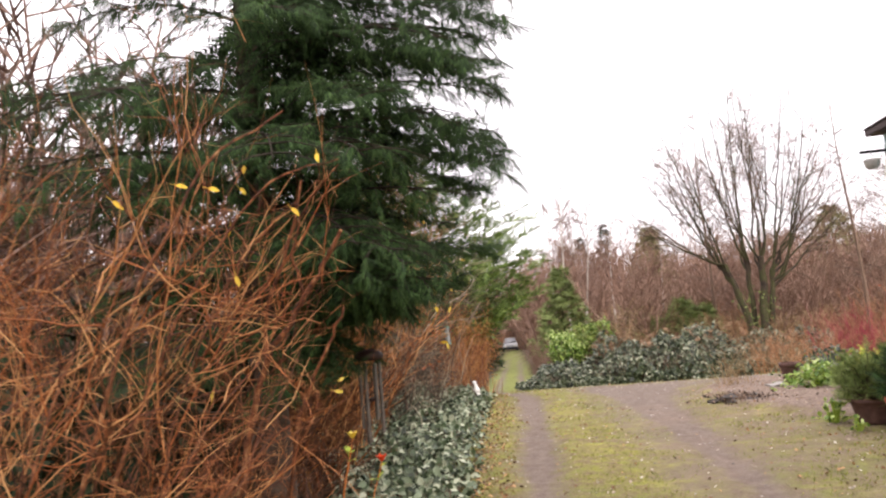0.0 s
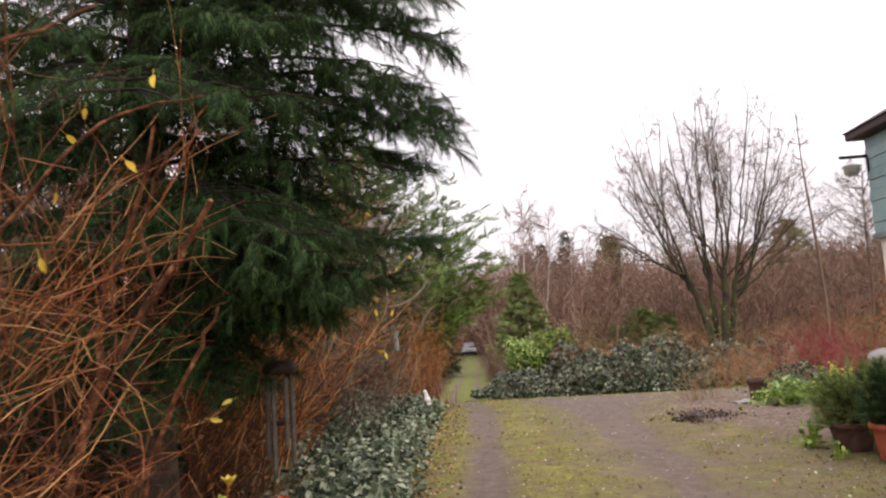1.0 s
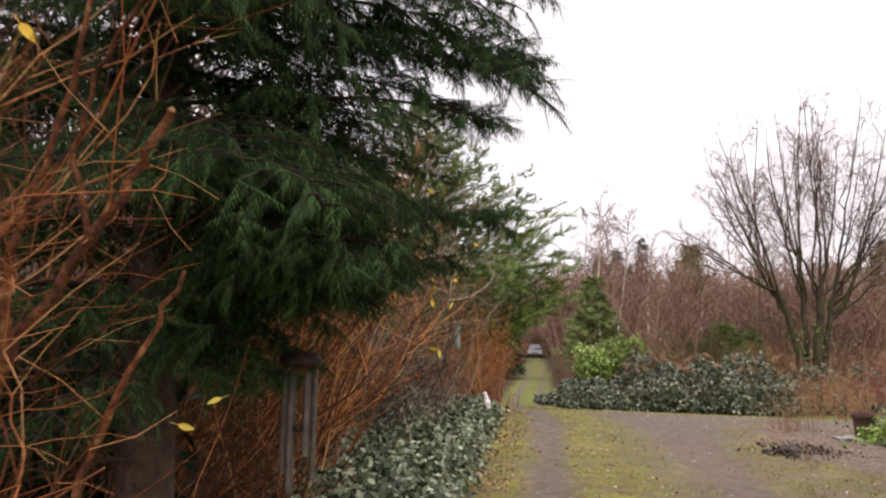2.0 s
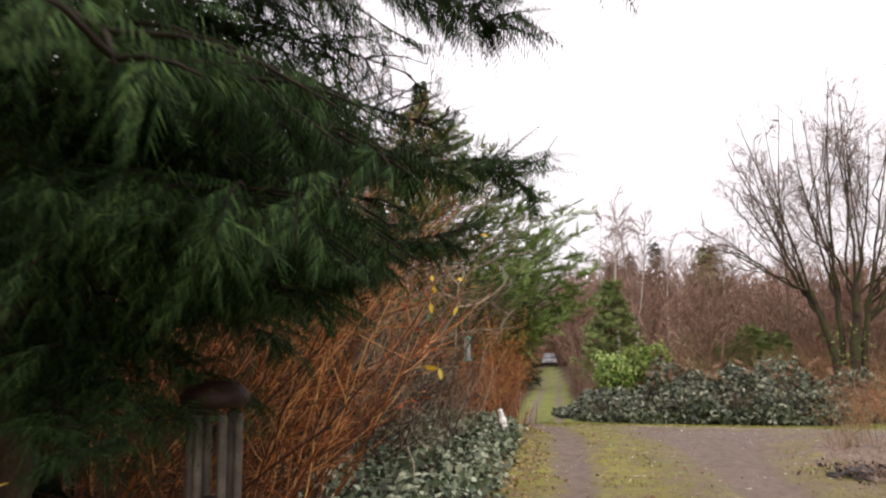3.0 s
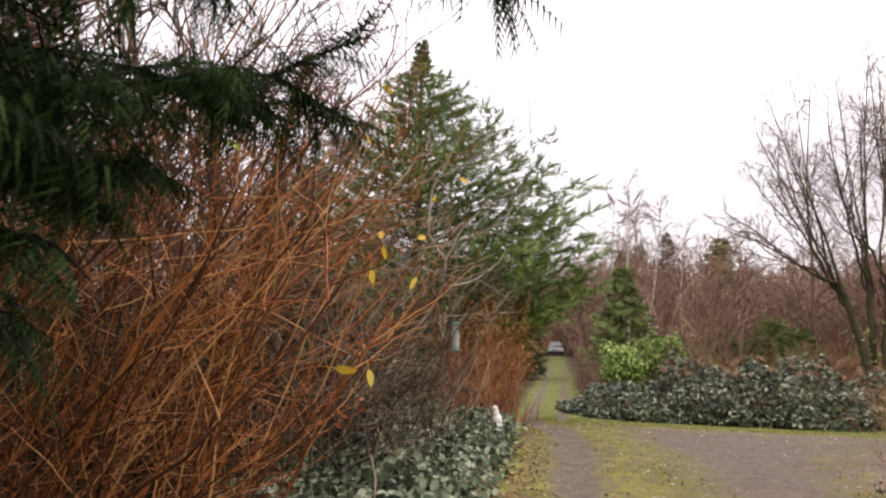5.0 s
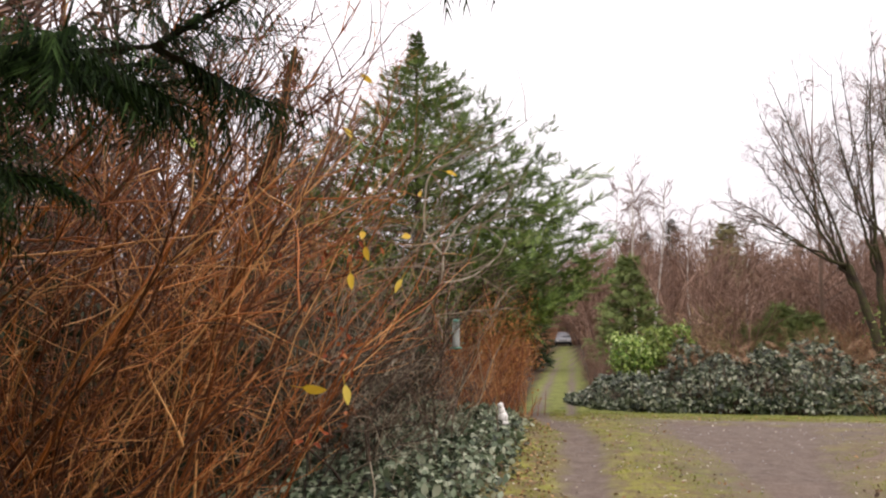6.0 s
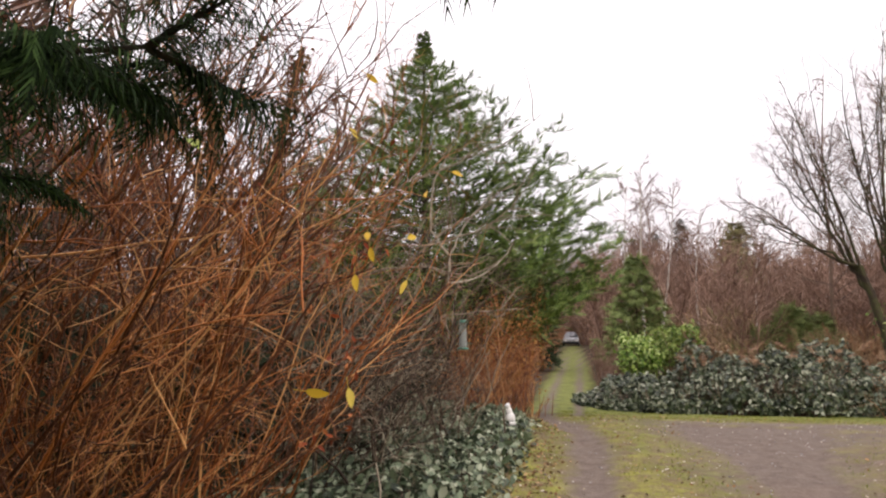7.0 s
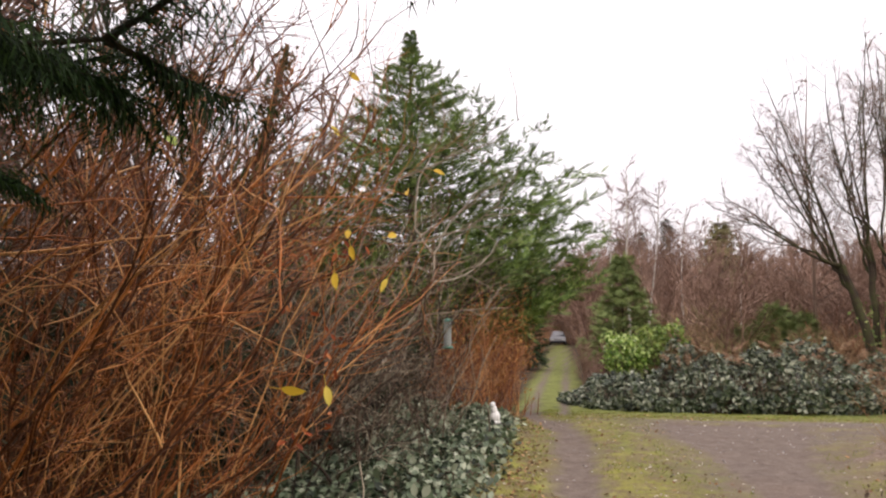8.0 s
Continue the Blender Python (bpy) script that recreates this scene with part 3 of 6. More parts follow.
def grow(rng, geo, p, d, length, r, level, kids, spread, up, wander=0.09, shrink=0.66, sides=6, fine=None):
    """A limb that bears smaller limbs; the last ones are simple spikes. fine: takes the thin limbs."""
    if level == 0:
        d = unit(unit(d) + UP * up)
        a = unit(np.cross(d, rng.normal(0, 1, 3)))
        b = np.cross(d, a)
        p = np.asarray(p, float)
        (fine or geo).add([p + a * r, p - a * r * 0.8 + b * r * 0.6, p - a * r * 0.8 - b * r * 0.6, p + d * length], tris=[(0, 1, 3), (2, 0, 3)])
        return
    pts = path(rng, p, d, length, 5 if level > 1 else 2, wander, up)
    tube(fine if fine and level < 2 else geo, pts, np.linspace(r, r * 0.5, len(pts)), sides if level > 2 else (4 if level > 1 else 3))
    for c in range(kids):
        t = (0.3 + 0.7 * (c + rng.uniform(0, 1)) / kids) * (len(pts) - 1.01)
        a = int(t)
        q = pts[a] + (pts[a + 1] - pts[a]) * (t - a)
        tan = unit(pts[a + 1] - pts[a])
        sidev = unit(np.cross(tan, rng.normal(0, 1, 3)))
        grow(rng, geo, q, tan + sidev * spread * rng.uniform(0.6, 1.3), length * shrink * rng.uniform(0.7, 1.15), max(r * 0.5 * (1 - 0.3 * t / len(pts)), 0.003), level - 1, kids, spread, up, wander, shrink, sides, fine)


def template(geo):
    """A Geo as points and triangles."""
    v = np.concatenate(geo.v).astype(float)
    f = list(geo.f3)
    for q in geo.f4:
        f += [q[:, (0, 1, 2)], q[:, (0, 2, 3)]]
    return v, np.concatenate(f)


HEDGE_V = np.array([(0, 0, 0), (0.26, 0.45, 0.06), (0, 1, -0.08), (-0.26, 0.45, 0.06)], float)
HEDGE_F = [(0, 1, 2), (0, 2, 3)]


def leaf_cloud(geo, rng, centres, normals, size, tilt=0.6, tv=LEAF_V, tf=LEAF_F):
    """Leaves at centres that face roughly along normals."""
    m = len(centres)
    nrm = unit(normals + rng.normal(0, tilt, (m, 3)))
    along = unit(np.cross(nrm, rng.normal(0, 1, (m, 3))) - UP[None] * 0.35)
    scatter(geo, tv, tf, centres, axes_from(along, nrm), size * rng.uniform(0.6, 1.35, m))


def upright(m, rng):
    """Random turns about the vertical, as axes."""
    a = rng.uniform(0, 6.283, m)
    c, s, o, e = np.cos(a), np.sin(a), np.zeros(m), np.ones(m)
    return np.stack([np.stack([c, s, o], -1), np.stack([-s, c, o], -1), np.stack([o, o, e], -1)], 1)


# ---- the conifer beside the drive ----
rng = np.random.default_rng(11)


def clear_of_drive(x, y, z):
    """The drive is kept open below the boughs."""
    limit = np.interp(y, (2.0, 2.5, 3.0, 3.4, 3.8, 4.2, 4.6, 5.0, 5.5, 6.0), (-0.1, 0.04, 0.18, 0.28, 0.26, 0.06, -0.2, -0.5, -0.75, -1.05))
    if z < 2.2:
        limit = np.interp(y, (2.0, 3.0, 3.4, 4.1, 4.5, 5.2, 6.0), (-0.2, 0.0, 0.1, 0.1, -0.22, -0.52, -1.0))
    if x > limit:
        return False
    if x + y > 3.72 and x > -2.4 and z < np.interp(x, (-1.2, -0.6, 0.0), (2.0, 2.25, 2.6)):
        return False
    if -1.1 < x < -0.7 and 4.1 < y < 4.6:
        return z > 1.15
    if x < -1.25:
        return z > 1.25
    return not ((x > -0.15 and z < 1.74) or (x > -0.35 and z < 1.58) or (x > -1.0 and z < 1.46) or (y < 1.9 and z < 2.6) or z < 0.95)


tall = conifer("conifer_tree", "tall dark green conifer with drooping feathery boughs over the drive", -1.5, 3.75, 9.5, 0.55,
        lambda s: 2.1 * (1 - s) ** 0.5 + 0.1, 124, rng, M_NEEDLE, SPRAY_NEAR, 0.15, branchlets=13, per=20, rise=0.26, droop=0.42, hang=0.75, keep=clear_of_drive,
        one_sided=0.22, plain_above=4.2, airy=0.45, bare=0.07, reach=((-0.42, 2.85, 2.1), (-0.33, 2.65, 2.0), (-0.2, 3.3, 2.0), (-0.5, 3.5, 2.15), (0.62, 2.25, 1.6), (0.95, 2.3, 1.75), (-0.3, 2.0, 1.4), (-0.6, 2.05, 1.4), (-0.9, 2.1, 1.5), (0.5, 2.1, 1.1), (-0.1, 1.85, 1.1), (-1.2, 2.0, 1.4), (0.2, 1.9, 1.0), (0.5, 1.78, 1.2), (-0.25, 1.78, 1.3), (-0.5, 1.8, 1.2), (0.7, 1.85, 1.0), (0.12, 1.66, 0.95), (-0.1, 1.68, 1.0), (0.38, 1.66, 1.0), (0.346, 1.42, 1.32, 0.32, 0.07, 0.11, 34), (0.5, 1.44, 1.08, 0.28, 0.1, 0.11, 30), (0.228, 1.85, 1.56, 0.17, 0.13, 0.13, 22), (0.62, 1.75, 1.25, 0.25, 0.2, 0.12, 12), (0.45, 2.15, 1.35, 0.2, 0.2, 0.13, 9), (0.3, 1.95, 1.2, 0.2, 0.16, 0.12, 14), (0.75, 1.7, 1.0, 0.1, 0.12, 0.12, 14), (0.25, 1.5, 0.7, -0.05, 0.35, 0.12, 16), (-0.15, 1.45, 0.62, -0.05, 0.35, 0.12, 16), (-0.5, 1.4, 0.6, -0.05, 0.35, 0.12, 14), (0.08, 2.42, 1.5, 0.3, 0.38, 0.15, 20), (-0.08, 2.6, 1.68, 0.3, 0.38, 0.15, 20), (0.22, 2.8, 1.62, 0.3, 0.38, 0.15, 20), (-0.25, 2.45, 1.7, 0.3, 0.38, 0.15, 20), (0.1, 3.2, 1.7, 0.3, 0.42, 0.15, 20), (-0.35, 3.35, 1.86, 0.3, 0.42, 0.15, 20), (-0.7, 3.45, 1.8, 0.3, 0.42, 0.15, 20), (-0.15, 3.65, 1.72, 0.3, 0.42, 0.16, 18), (0.4, 3.45, 1.5, 0.3, 0.42, 0.16, 18), (-1.05, 3.15, 1.7, 0.3, 0.42, 0.15, 18), (-0.5, 3.0, 1.85, 0.3, 0.42, 0.15, 18), (-0.85, 2.75, 1.7, 0.3, 0.42, 0.15, 18), (3.7, 2.6, 1.8), (4.1, 2.9, 1.9), (4.4, 2.4, 1.8), (4.7, 2.8, 1.8), (5.1, 2.5, 1.8), (3.4, 3.1, 1.8)))

# dead lower limbs in the shade
rng = np.random.default_rng(12)
for i in range(12):
    a = rng.uniform(1.5, 5.5)
    g = Geo()
    grow(rng, g, (0, 0, rng.uniform(0.5, 2.2)), (math.cos(a), math.sin(a), rng.uniform(-0.2, 0.2)), rng.uniform(0.5, 1.1), 0.011, 2, 4, 0.6, -0.04, 0.15)
    part("dead_branch", g, M_BARK, tall, "bare dead branch")

# ---- tall shrub at the start of the drive ----
rng = np.random.default_rng(19)
shrub("old_shrub", "dark tangle of dead stems under the conifer", ring_bases(rng, [(-1.5, 2.9), (-2.0, 3.4), (-2.3, 4.3), (-1.9, 4.8), (-2.6, 3.0), (-1.5, 4.4)], 70, 0.25), rng, (0.7, 1.7), (0.1, 0), 0.35,
      M_BARK, M_STEM_DARK, twigs=8, small=5, radius=0.007, main=20, wander=0.18, twig_len=0.45, keep=lambda x, y, z: x < -1.0)
rng = np.random.default_rng(21)


def off_drive(x, y, z):
    if y > 2.55:
        return x < -1.7
    return x < np.interp(y, (-1, 0.3, 1.5, 2.6), (-0.85, -0.7, -0.5, -0.3)) or z > 2.9


first = shrub("tall_shrub", "tall leggy shrub with orange brown stems and few yellow leaves",
              ring_bases(rng, [(-1.2, 0.5), (-1.35, 1.0), (-1.7, 0.9), (-1.25, 1.45), (-2.2, 1.3), (-1.7, 1.7), (-2.6, 0.9), (-2.3, 2.0), (-1.6, 0.3)], 38, 0.2), rng, (1.6, 2.5), (0.2, 0.05), 0.25,
              M_STEM_DARK, M_REDSTEM, twigs=10, small=5, radius=0.0065, main=30, wander=0.17, twig_len=0.5, keep=off_drive, twig_from=0.4)


def stem_through(parent, pts, r0, r1, mat=M_STEM_MAIN, name="stem", k=5):
    """A stem along a few places in the world, smoothed."""
    pts = np.array(pts, float) - np.array(parent.location)
    t = np.arange(len(pts))
    u = np.linspace(0, len(pts) - 1, (len(pts) - 1) * k + 1)
    line = np.stack([np.interp(u, t, pts[:, i]) for i in range(3)], 1)
    for _ in range(2):
        line[1:-1] = (line[:-2] + 2 * line[1:-1] + line[2:]) / 4
    line[1:-1] += np.random.default_rng(len(line) + int(r0 * 9999)).normal(0, 0.005, (len(line) - 2, 3))
    g = Geo()
    tube(g, line, np.linspace(r0, r1, len(line)), 7)
    return part(name, g, mat, parent, smooth=True)


stem_through(first, [(-1.15, 2.2, 0.0), (-1.08, 2.22, 0.6), (-0.98, 2.23, 1.08), (-0.88, 2.23, 1.40), (-0.68, 2.22, 1.65), (-0.56, 2.21, 1.82), (-0.49, 2.2, 1.93)], 0.019, 0.009)
stem_through(first, [(-0.88, 2.23, 1.40), (-0.86, 2.2, 1.6), (-0.72, 2.15, 1.85), (-0.62, 2.1, 2.15)], 0.012, 0.005)
stem_through(first, [(-0.68, 2.22, 1.65), (-0.72, 2.2, 1.85), (-0.64, 2.18, 2.05), (-0.45, 2.1, 2.2)], 0.008, 0.003)
stem_through(first, [(-1.0, 2.5, 0.0), (-0.9, 2.45, 0.7), (-0.82, 2.42, 1.12), (-0.66, 2.4, 1.4), (-0.56, 2.4, 1.6)], 0.013, 0.006)
stem_through(first, [(-1.3, 1.2, 0.0), (-1.15, 1.25, 0.9), (-0.95, 1.3, 1.6), (-0.72, 1.4, 2.1), (-0.5, 1.6, 2.3)], 0.011, 0.003)
stem_through(first, [(-1.5, 1.6, 0.0), (-1.3, 1.7, 1.0), (-1.0, 1.85, 1.75), (-0.7, 1.95, 2.15), (-0.42, 2.0, 2.2)], 0.01, 0.003)


def single_leaf(parent, place, size, material, rng, name="leaf"):
    """One hanging leaf with a stalk."""
    g = Geo()
    d = unit(rng.normal(0, 0.5, 3) - UP * 0.8 + np.array((0.4, 0, 0)))
    ax = axes_from(d[None], unit(rng.normal(0, 0.4, 3) + np.array((0.3, -0.9, 0.3)))[None])
    scatter(g, OVATE_V, OVATE_F, [np.array(place) - np.array(parent.location)], ax, [size])
    p = np.array(place) - np.array(parent.location)
    tube(g, [p - d * size * 0.5, p - d * size * 0.2, p], 0.0012, 3)
    return part(name, g, material, parent)


for p in [(-0.75, 2.98, 1.24), (-0.72, 2.68, 1.2), (-0.42, 1.71, 2.16), (-0.96, 2.3, 2.3), (-0.9, 2.1, 2.15), (-0.98, 1.7, 2.1), (-0.8, 1.6, 2.05), (-1.05, 1.4, 2.0), (-1.0, 2.2, 2.0), (-0.85, 1.9, 1.75), (-0.6, 1.9, 2.0), (-0.78, 1.5, 1.3)]:
    single_leaf(first, p, 0.048, M_YELLOW, rng)

behind = shrub("tall_shrub", "slender reddish shrub with a haze of fine twigs",
               ring_bases(rng, [(-1.75, 1.9), (-1.5, 2.3), (-2.1, 2.2), (-1.9, 2.7), (-2.4, 1.7)], 34, 0.2), rng, (1.9, 2.7), (0.26, 0.02), 0.2,
               M_STEM_DARK, M_REDSTEM, twigs=13, small=6, radius=0.006, main=14, wander=0.14, twig_len=0.5, keep=off_drive, twig_from=0.55)

# ---- second shrub beyond the conifer ----
rng = np.random.default_rng(31)


def off_drive_far(x, y, z):
    return x < np.interp(z, (0, 0.4, 0.8, 1.1, 1.6, 2.2, 2.7, 3.5, 4), (-1.5, -1.45, -1.2, -0.95, -0.6, -0.42, -0.5, -0.7, -1.1)) and not (y < 4.9 and x > -1.2)


def fanned(low, high):
    """Directions that fan out from upright towards the drive."""
    def pick(rng):
        a = rng.uniform(low, high)
        return math.sin(a), rng.normal(0, 0.16), math.cos(a)
    return pick


second = shrub("tall_shrub", "dense tall shrub of rusty orange stems arching to the drive",
               ring_bases(rng, [(-2.1, 5.9), (-2.4, 5.5), (-1.95, 6.5), (-2.5, 6.3), (-2.1, 7.1), (-1.9, 5.6), (-2.8, 5.9)], 84, 0.22), rng, (1.5, 3.0), (0.2, 0.0), 0.2,
               M_STEM_MAIN, M_STEM, twigs=9, small=5, radius=0.0085, main=44, wander=0.115, twig_len=0.55, keep=off_drive_far, aim=fanned(-0.2, 0.85), drift=(0.03, 0, 0), loose=0.55)
shrub("tall_shrub", "slender reddish shrub rising above the orange stems",
      ring_bases(rng, [(-2.3, 6.6), (-2.0, 7.2), (-2.7, 6.3), (-2.5, 7.6), (-3.1, 7.0), (-2.9, 5.6)], 28, 0.25), rng, (2.8, 4.3), (0.1, 0.0), 0.2,
      M_STEM_DARK, M_REDSTEM, twigs=16, small=6, radius=0.0065, main=18, wander=0.16, twig_len=0.6, keep=off_drive_far, aim=fanned(-0.1, 0.42), drift=(0.015, 0, 0), loose=0.6, twig_from=0.5)
for end in ((-0.82, 6.5, 2.66), (-1.09, 6.5, 2.98), (-0.86, 6.7, 2.7), (-1.15, 6.8, 3.0), (-1.4, 6.6, 3.05), (-1.6, 6.4, 3.05), (-0.9, 6.3, 2.4), (-1.25, 7.0, 3.3)):
    foot = np.array((-2.2 + rng.normal(0, 0.15), 6.8 + rng.normal(0, 0.2), 0.9))
    end = np.array(end)
    ways = [foot + (end - foot) * np.array((u ** 1.5, u, 1 - (1 - u) ** 1.25)) + rng.normal(0, 0.05, 3) * (0 < u < 1) for u in np.linspace(0, 1, 7)]
    stem_through(second, ways, 0.008, 0.0025, M_STEM_DARK, "stem", 3)
    for i in range(16):
        k = rng.integers(2, 7)
        p = ways[k - 1] + (ways[k] - ways[k - 1]) * rng.uniform()
        stem_through(second, path(rng, p, unit(ways[k] - ways[k - 1]) + rng.normal(0, 0.6, 3), rng.uniform(0.2, 0.5), 4, 0.3), 0.0035, 0.0015, M_STEM_DARK, "twig", 1)

shrub("old_shrub", "dark dead stems in the heart of the tall shrub", ring_bases(rng, [(-2.2, 6.0), (-2.5, 7.0), (-2.6, 5.4), (-1.9, 5.4), (-2.9, 6.4)], 44, 0.3), rng, (0.8, 1.7), (0.2, 0), 0.35,
      M_BARK, M_STEM_DARK, twigs=7, small=4, radius=0.009, main=18, wander=0.18, twig_len=0.4, keep=off_drive_far)
for p in [(-0.73, 6.2, 1.82), (-0.57, 6.2, 1.79), (-0.72, 6.2, 1.76), (-0.67, 5.9, 1.64), (-0.57, 6.2, 1.63), (-0.55, 5.23, 1.32), (-0.57, 6.5, 2.02), (-0.48, 6.6, 2.12), (-0.96, 6.6, 2.35), (-0.84, 6.5, 2.56)]:
    single_leaf(second, p, 0.065, M_YELLOW, rng)
single_leaf(second, (-1.07, 5.5, 2.05), 0.09, M_GREENLEAF, rng)
single_leaf(second, (-0.54, 5.5, 1.3), 0.06, M_YELLOW, rng)
g = Geo()
c = np.concatenate([rng.normal(p, (0.05, 0.1, 0.035), (n, 3)) for p, n in (((-0.68, 5.9, 1.36), 16), ((-0.75, 5.9, 1.1), 14), ((-0.85, 6.0, 1.5), 12), ((-1.0, 6.2, 1.75), 14), ((-0.7, 6.0, 1.72), 10), ((-0.72, 6.6, 2.28), 12), ((-1.15, 6.1, 2.0), 12), ((-1.3, 6.0, 1.6), 10))])
leaf_cloud(g, rng, c - np.array(second.location), np.tile((0.2, -0.8, 0.4), (len(c), 1)), 0.03, 1.2, OVATE_V, OVATE_F)
part("withered_leaves", g, M_REDLEAF, second)

# ---- grey thicket with the pale branch ----
rng = np.random.default_rng(41)
third = shrub("thicket", "grey brown tangle of bare twigs leaning over ground cover",
              ring_bases(rng, [(-2.0, 9.2), (-2.4, 10.2), (-1.8, 10.6), (-2.9, 9.6), (-2.6, 8.4), (-1.7, 11.6)], 130, 0.35), rng, (1.1, 3.5), (0.35, -0.15), 0.45,
              M_TWIG, M_THICKET, twigs=9, small=5, radius=0.009, main=30, wander=0.22, twig_len=0.6, keep=lambda x, y, z: x < np.interp(z, (0, 1, 2, 2.5, 3.0, 3.5), (-1.25, -1.05, -0.6, -0.5, -0.8, -2.2)))
stem_through(third, [(-2.35, 10.1, 0.1), (-2.11, 10, 0.62), (-1.83, 10.05, 0.91), (-1.71, 10.2, 1.19), (-1.39, 10, 1.52), (-1.24, 9.85, 1.75), (-1.21, 9.75, 1.99), (-1.09, 9.75, 2.24), (-0.77, 9.5, 2.5)], 0.02, 0.007, M_PALE, "pale_branch")
stem_through(third, [(-1.21, 9.75, 1.99), (-1.35, 9.6, 2.2), (-1.3, 9.5, 2.6), (-1.1, 9.4, 2.9)], 0.012, 0.005, M_PALE, "pale_branch")
stem_through(third, [(-1.24, 9.85, 1.75), (-1.0, 9.9, 1.78), (-0.75, 9.9, 1.95), (-0.66, 9.9, 2.1)], 0.010, 0.004, M_PALE, "pale_branch")
stem_through(third, [(-2.0, 10.8, 0.3), (-1.7, 10.7, 1.3), (-1.45, 10.45, 1.75), (-1.15, 10.36, 1.8)], 0.012, 0.005, M_TWIG)

for twig in ([(-2.3, 9.6, 0.6), (-1.62, 9.4, 2.57), (-1.36, 9.4, 2.95), (-1.11, 9.4, 2.77), (-0.68, 9.4, 2.86), (-0.34, 9.4, 3.12)],
             [(-1.64, 9.6, 1.85), (-1.17, 9.6, 2.23), (-0.87, 9.6, 2.37), (-0.71, 9.6, 2.56)],
             [(-2.6, 9.3, 1.0), (-2.01, 9.2, 2.32), (-1.51, 9.2, 2.54), (-1.02, 9.2, 2.7), (-0.55, 9.2, 2.97)],
             [(-1.71, 9.8, 0.79), (-1.38, 9.8, 1.45), (-0.92, 9.8, 1.49), (-0.52, 9.8, 1.51)],
             [(-2.3, 9.4, 1.1), (-1.85, 9.3, 1.84), (-1.35, 9.3, 1.88), (-0.92, 9.3, 1.77), (-0.63, 9.3, 1.95)],
             [(-1.45, 9.5, 2.04), (-1.1, 9.5, 2.12), (-0.8, 9.5, 2.21), (-0.58, 9.5, 2.39)]):
    stem_through(third, twig, 0.011, 0.003, M_PALETWIG, "pale_branch")
    for i in range(9):
        k = rng.integers(1, len(twig))
        a, b = np.array(twig[k - 1]), np.array(twig[k])
        p = a + (b - a) * rng.uniform()
        way = path(rng, p, unit(b - a) + rng.normal(0, 0.5, 3), rng.uniform(0.25, 0.6), 3, 0.2)
        stem_through(third, way, 0.005, 0.002, M_PALETWIG, "pale_twig", 2)

# ---- orange-leaved bushes by the track ----
rng = np.random.default_rng(43)
bush = shrub("russet_bush", "russet bush with withered orange leaves beside the track",
             ring_bases(rng, [(-1.75, 13.2), (-1.45, 14.2), (-2.1, 13.9), (-1.35, 15.2), (-1.8, 15.0), (-1.5, 16.3)], 150, 0.24), rng, (0.9, 2.1), (0.12, -0.05), 0.3, M_TWIG, M_REDSTEM, twigs=9, small=4, radius=0.007, main=24, twig_len=0.45, wander=0.16,
             keep=lambda x, y, z: x < np.interp(y, (13, 14.5, 16, 18), (-1.0, -0.72, -0.85, -1.3)) - 0.25 * (z < 0.45))
g = Geo()
c = np.concatenate([rng.normal((-1.5, 14.2, 1.0), (0.3, 0.6, 0.4), (900, 3)), rng.normal((-1.2, 15.2, 0.9), (0.25, 0.6, 0.4), (900, 3))])
c = c[(c[:, 0] < np.interp(c[:, 1], (13, 14.5, 16, 18), (-1.0, -0.74, -0.85, -1.3))) & (c[:, 2] > 0.15)]
leaf_cloud(g, rng, c - np.array(bush.location), np.tile((0.5, -0.6, 0.4), (len(c), 1)), 0.04, 1.0)
part("withered_leaves", g, M_ORANGELEAF, bush)

# ---- second conifer ----
rng = np.random.default_rng(51)
conifer("conifer_tree", "broad mid green conifer with upswept feathery tips by the track", -3.2, 16.6, 7.2, 0.7,
        lambda s: float(np.interp(s, (0, 0.08, 0.15, 0.25, 0.43, 0.58, 0.71, 0.82, 0.88, 0.93, 1), (2.95, 3.25, 3.5, 3.3, 2.7, 1.95, 1.2, 0.85, 0.36, 0.12, 0.04))), 200, rng, M_NEEDLE_LIGHT, SPRAY_UPSWEPT, 0.31, branchlets=9, per=11, rise=0.24, droop=-0.2, trunk_r=0.14, hang=-0.4, lean=(-0.05, 0), uneven=0.16, taper=0.68, one_sided=0.08)

# ---- ground cover under the shrubs ----
rng = np.random.default_rng(61)


def cover_height(x, y):
    d = np.clip((border(y) - x) / 0.5, 0, 1)
    return d ** 0.6 * (0.13 + 0.07 * fuzz(x, y, 2.0, 6.0) + np.clip((border(y) - x - 0.4) * 0.04, 0, 0.1))


cover = thing("ground_cover", -1.3, 8, land(-1.3, 8), "dense grey green leafy ground cover beside the drive", "ground cover", kind="stuff")
y = rng.uniform(3.2, 14.2, 20000)
x = border(y) - rng.uniform(0, 1, 20000) ** 1.1 * np.interp(y, (3, 5, 7, 9, 14), (1.0, 1.1, 1.8, 2.3, 2.0)) + 0.06
thin = rng.uniform(0, 1, len(x)) < 0.25 + np.clip((border(y) - x) / 0.55, 0, 1) * (0.75 + 0.5 * fuzz(x, y, 1.3, 17))
x, y = x[thin], y[thin]
h = cover_height(x, y)
z = fall(y) + bank(x, y) + h * rng.uniform(0.55, 1.0, len(x)) + 0.02
e = 0.05
nx = (cover_height(x - e, y) - cover_height(x + e, y)) / (2 * e)
ny = (cover_height(x, y - e) - cover_height(x, y + e)) / (2 * e)
g = Geo()
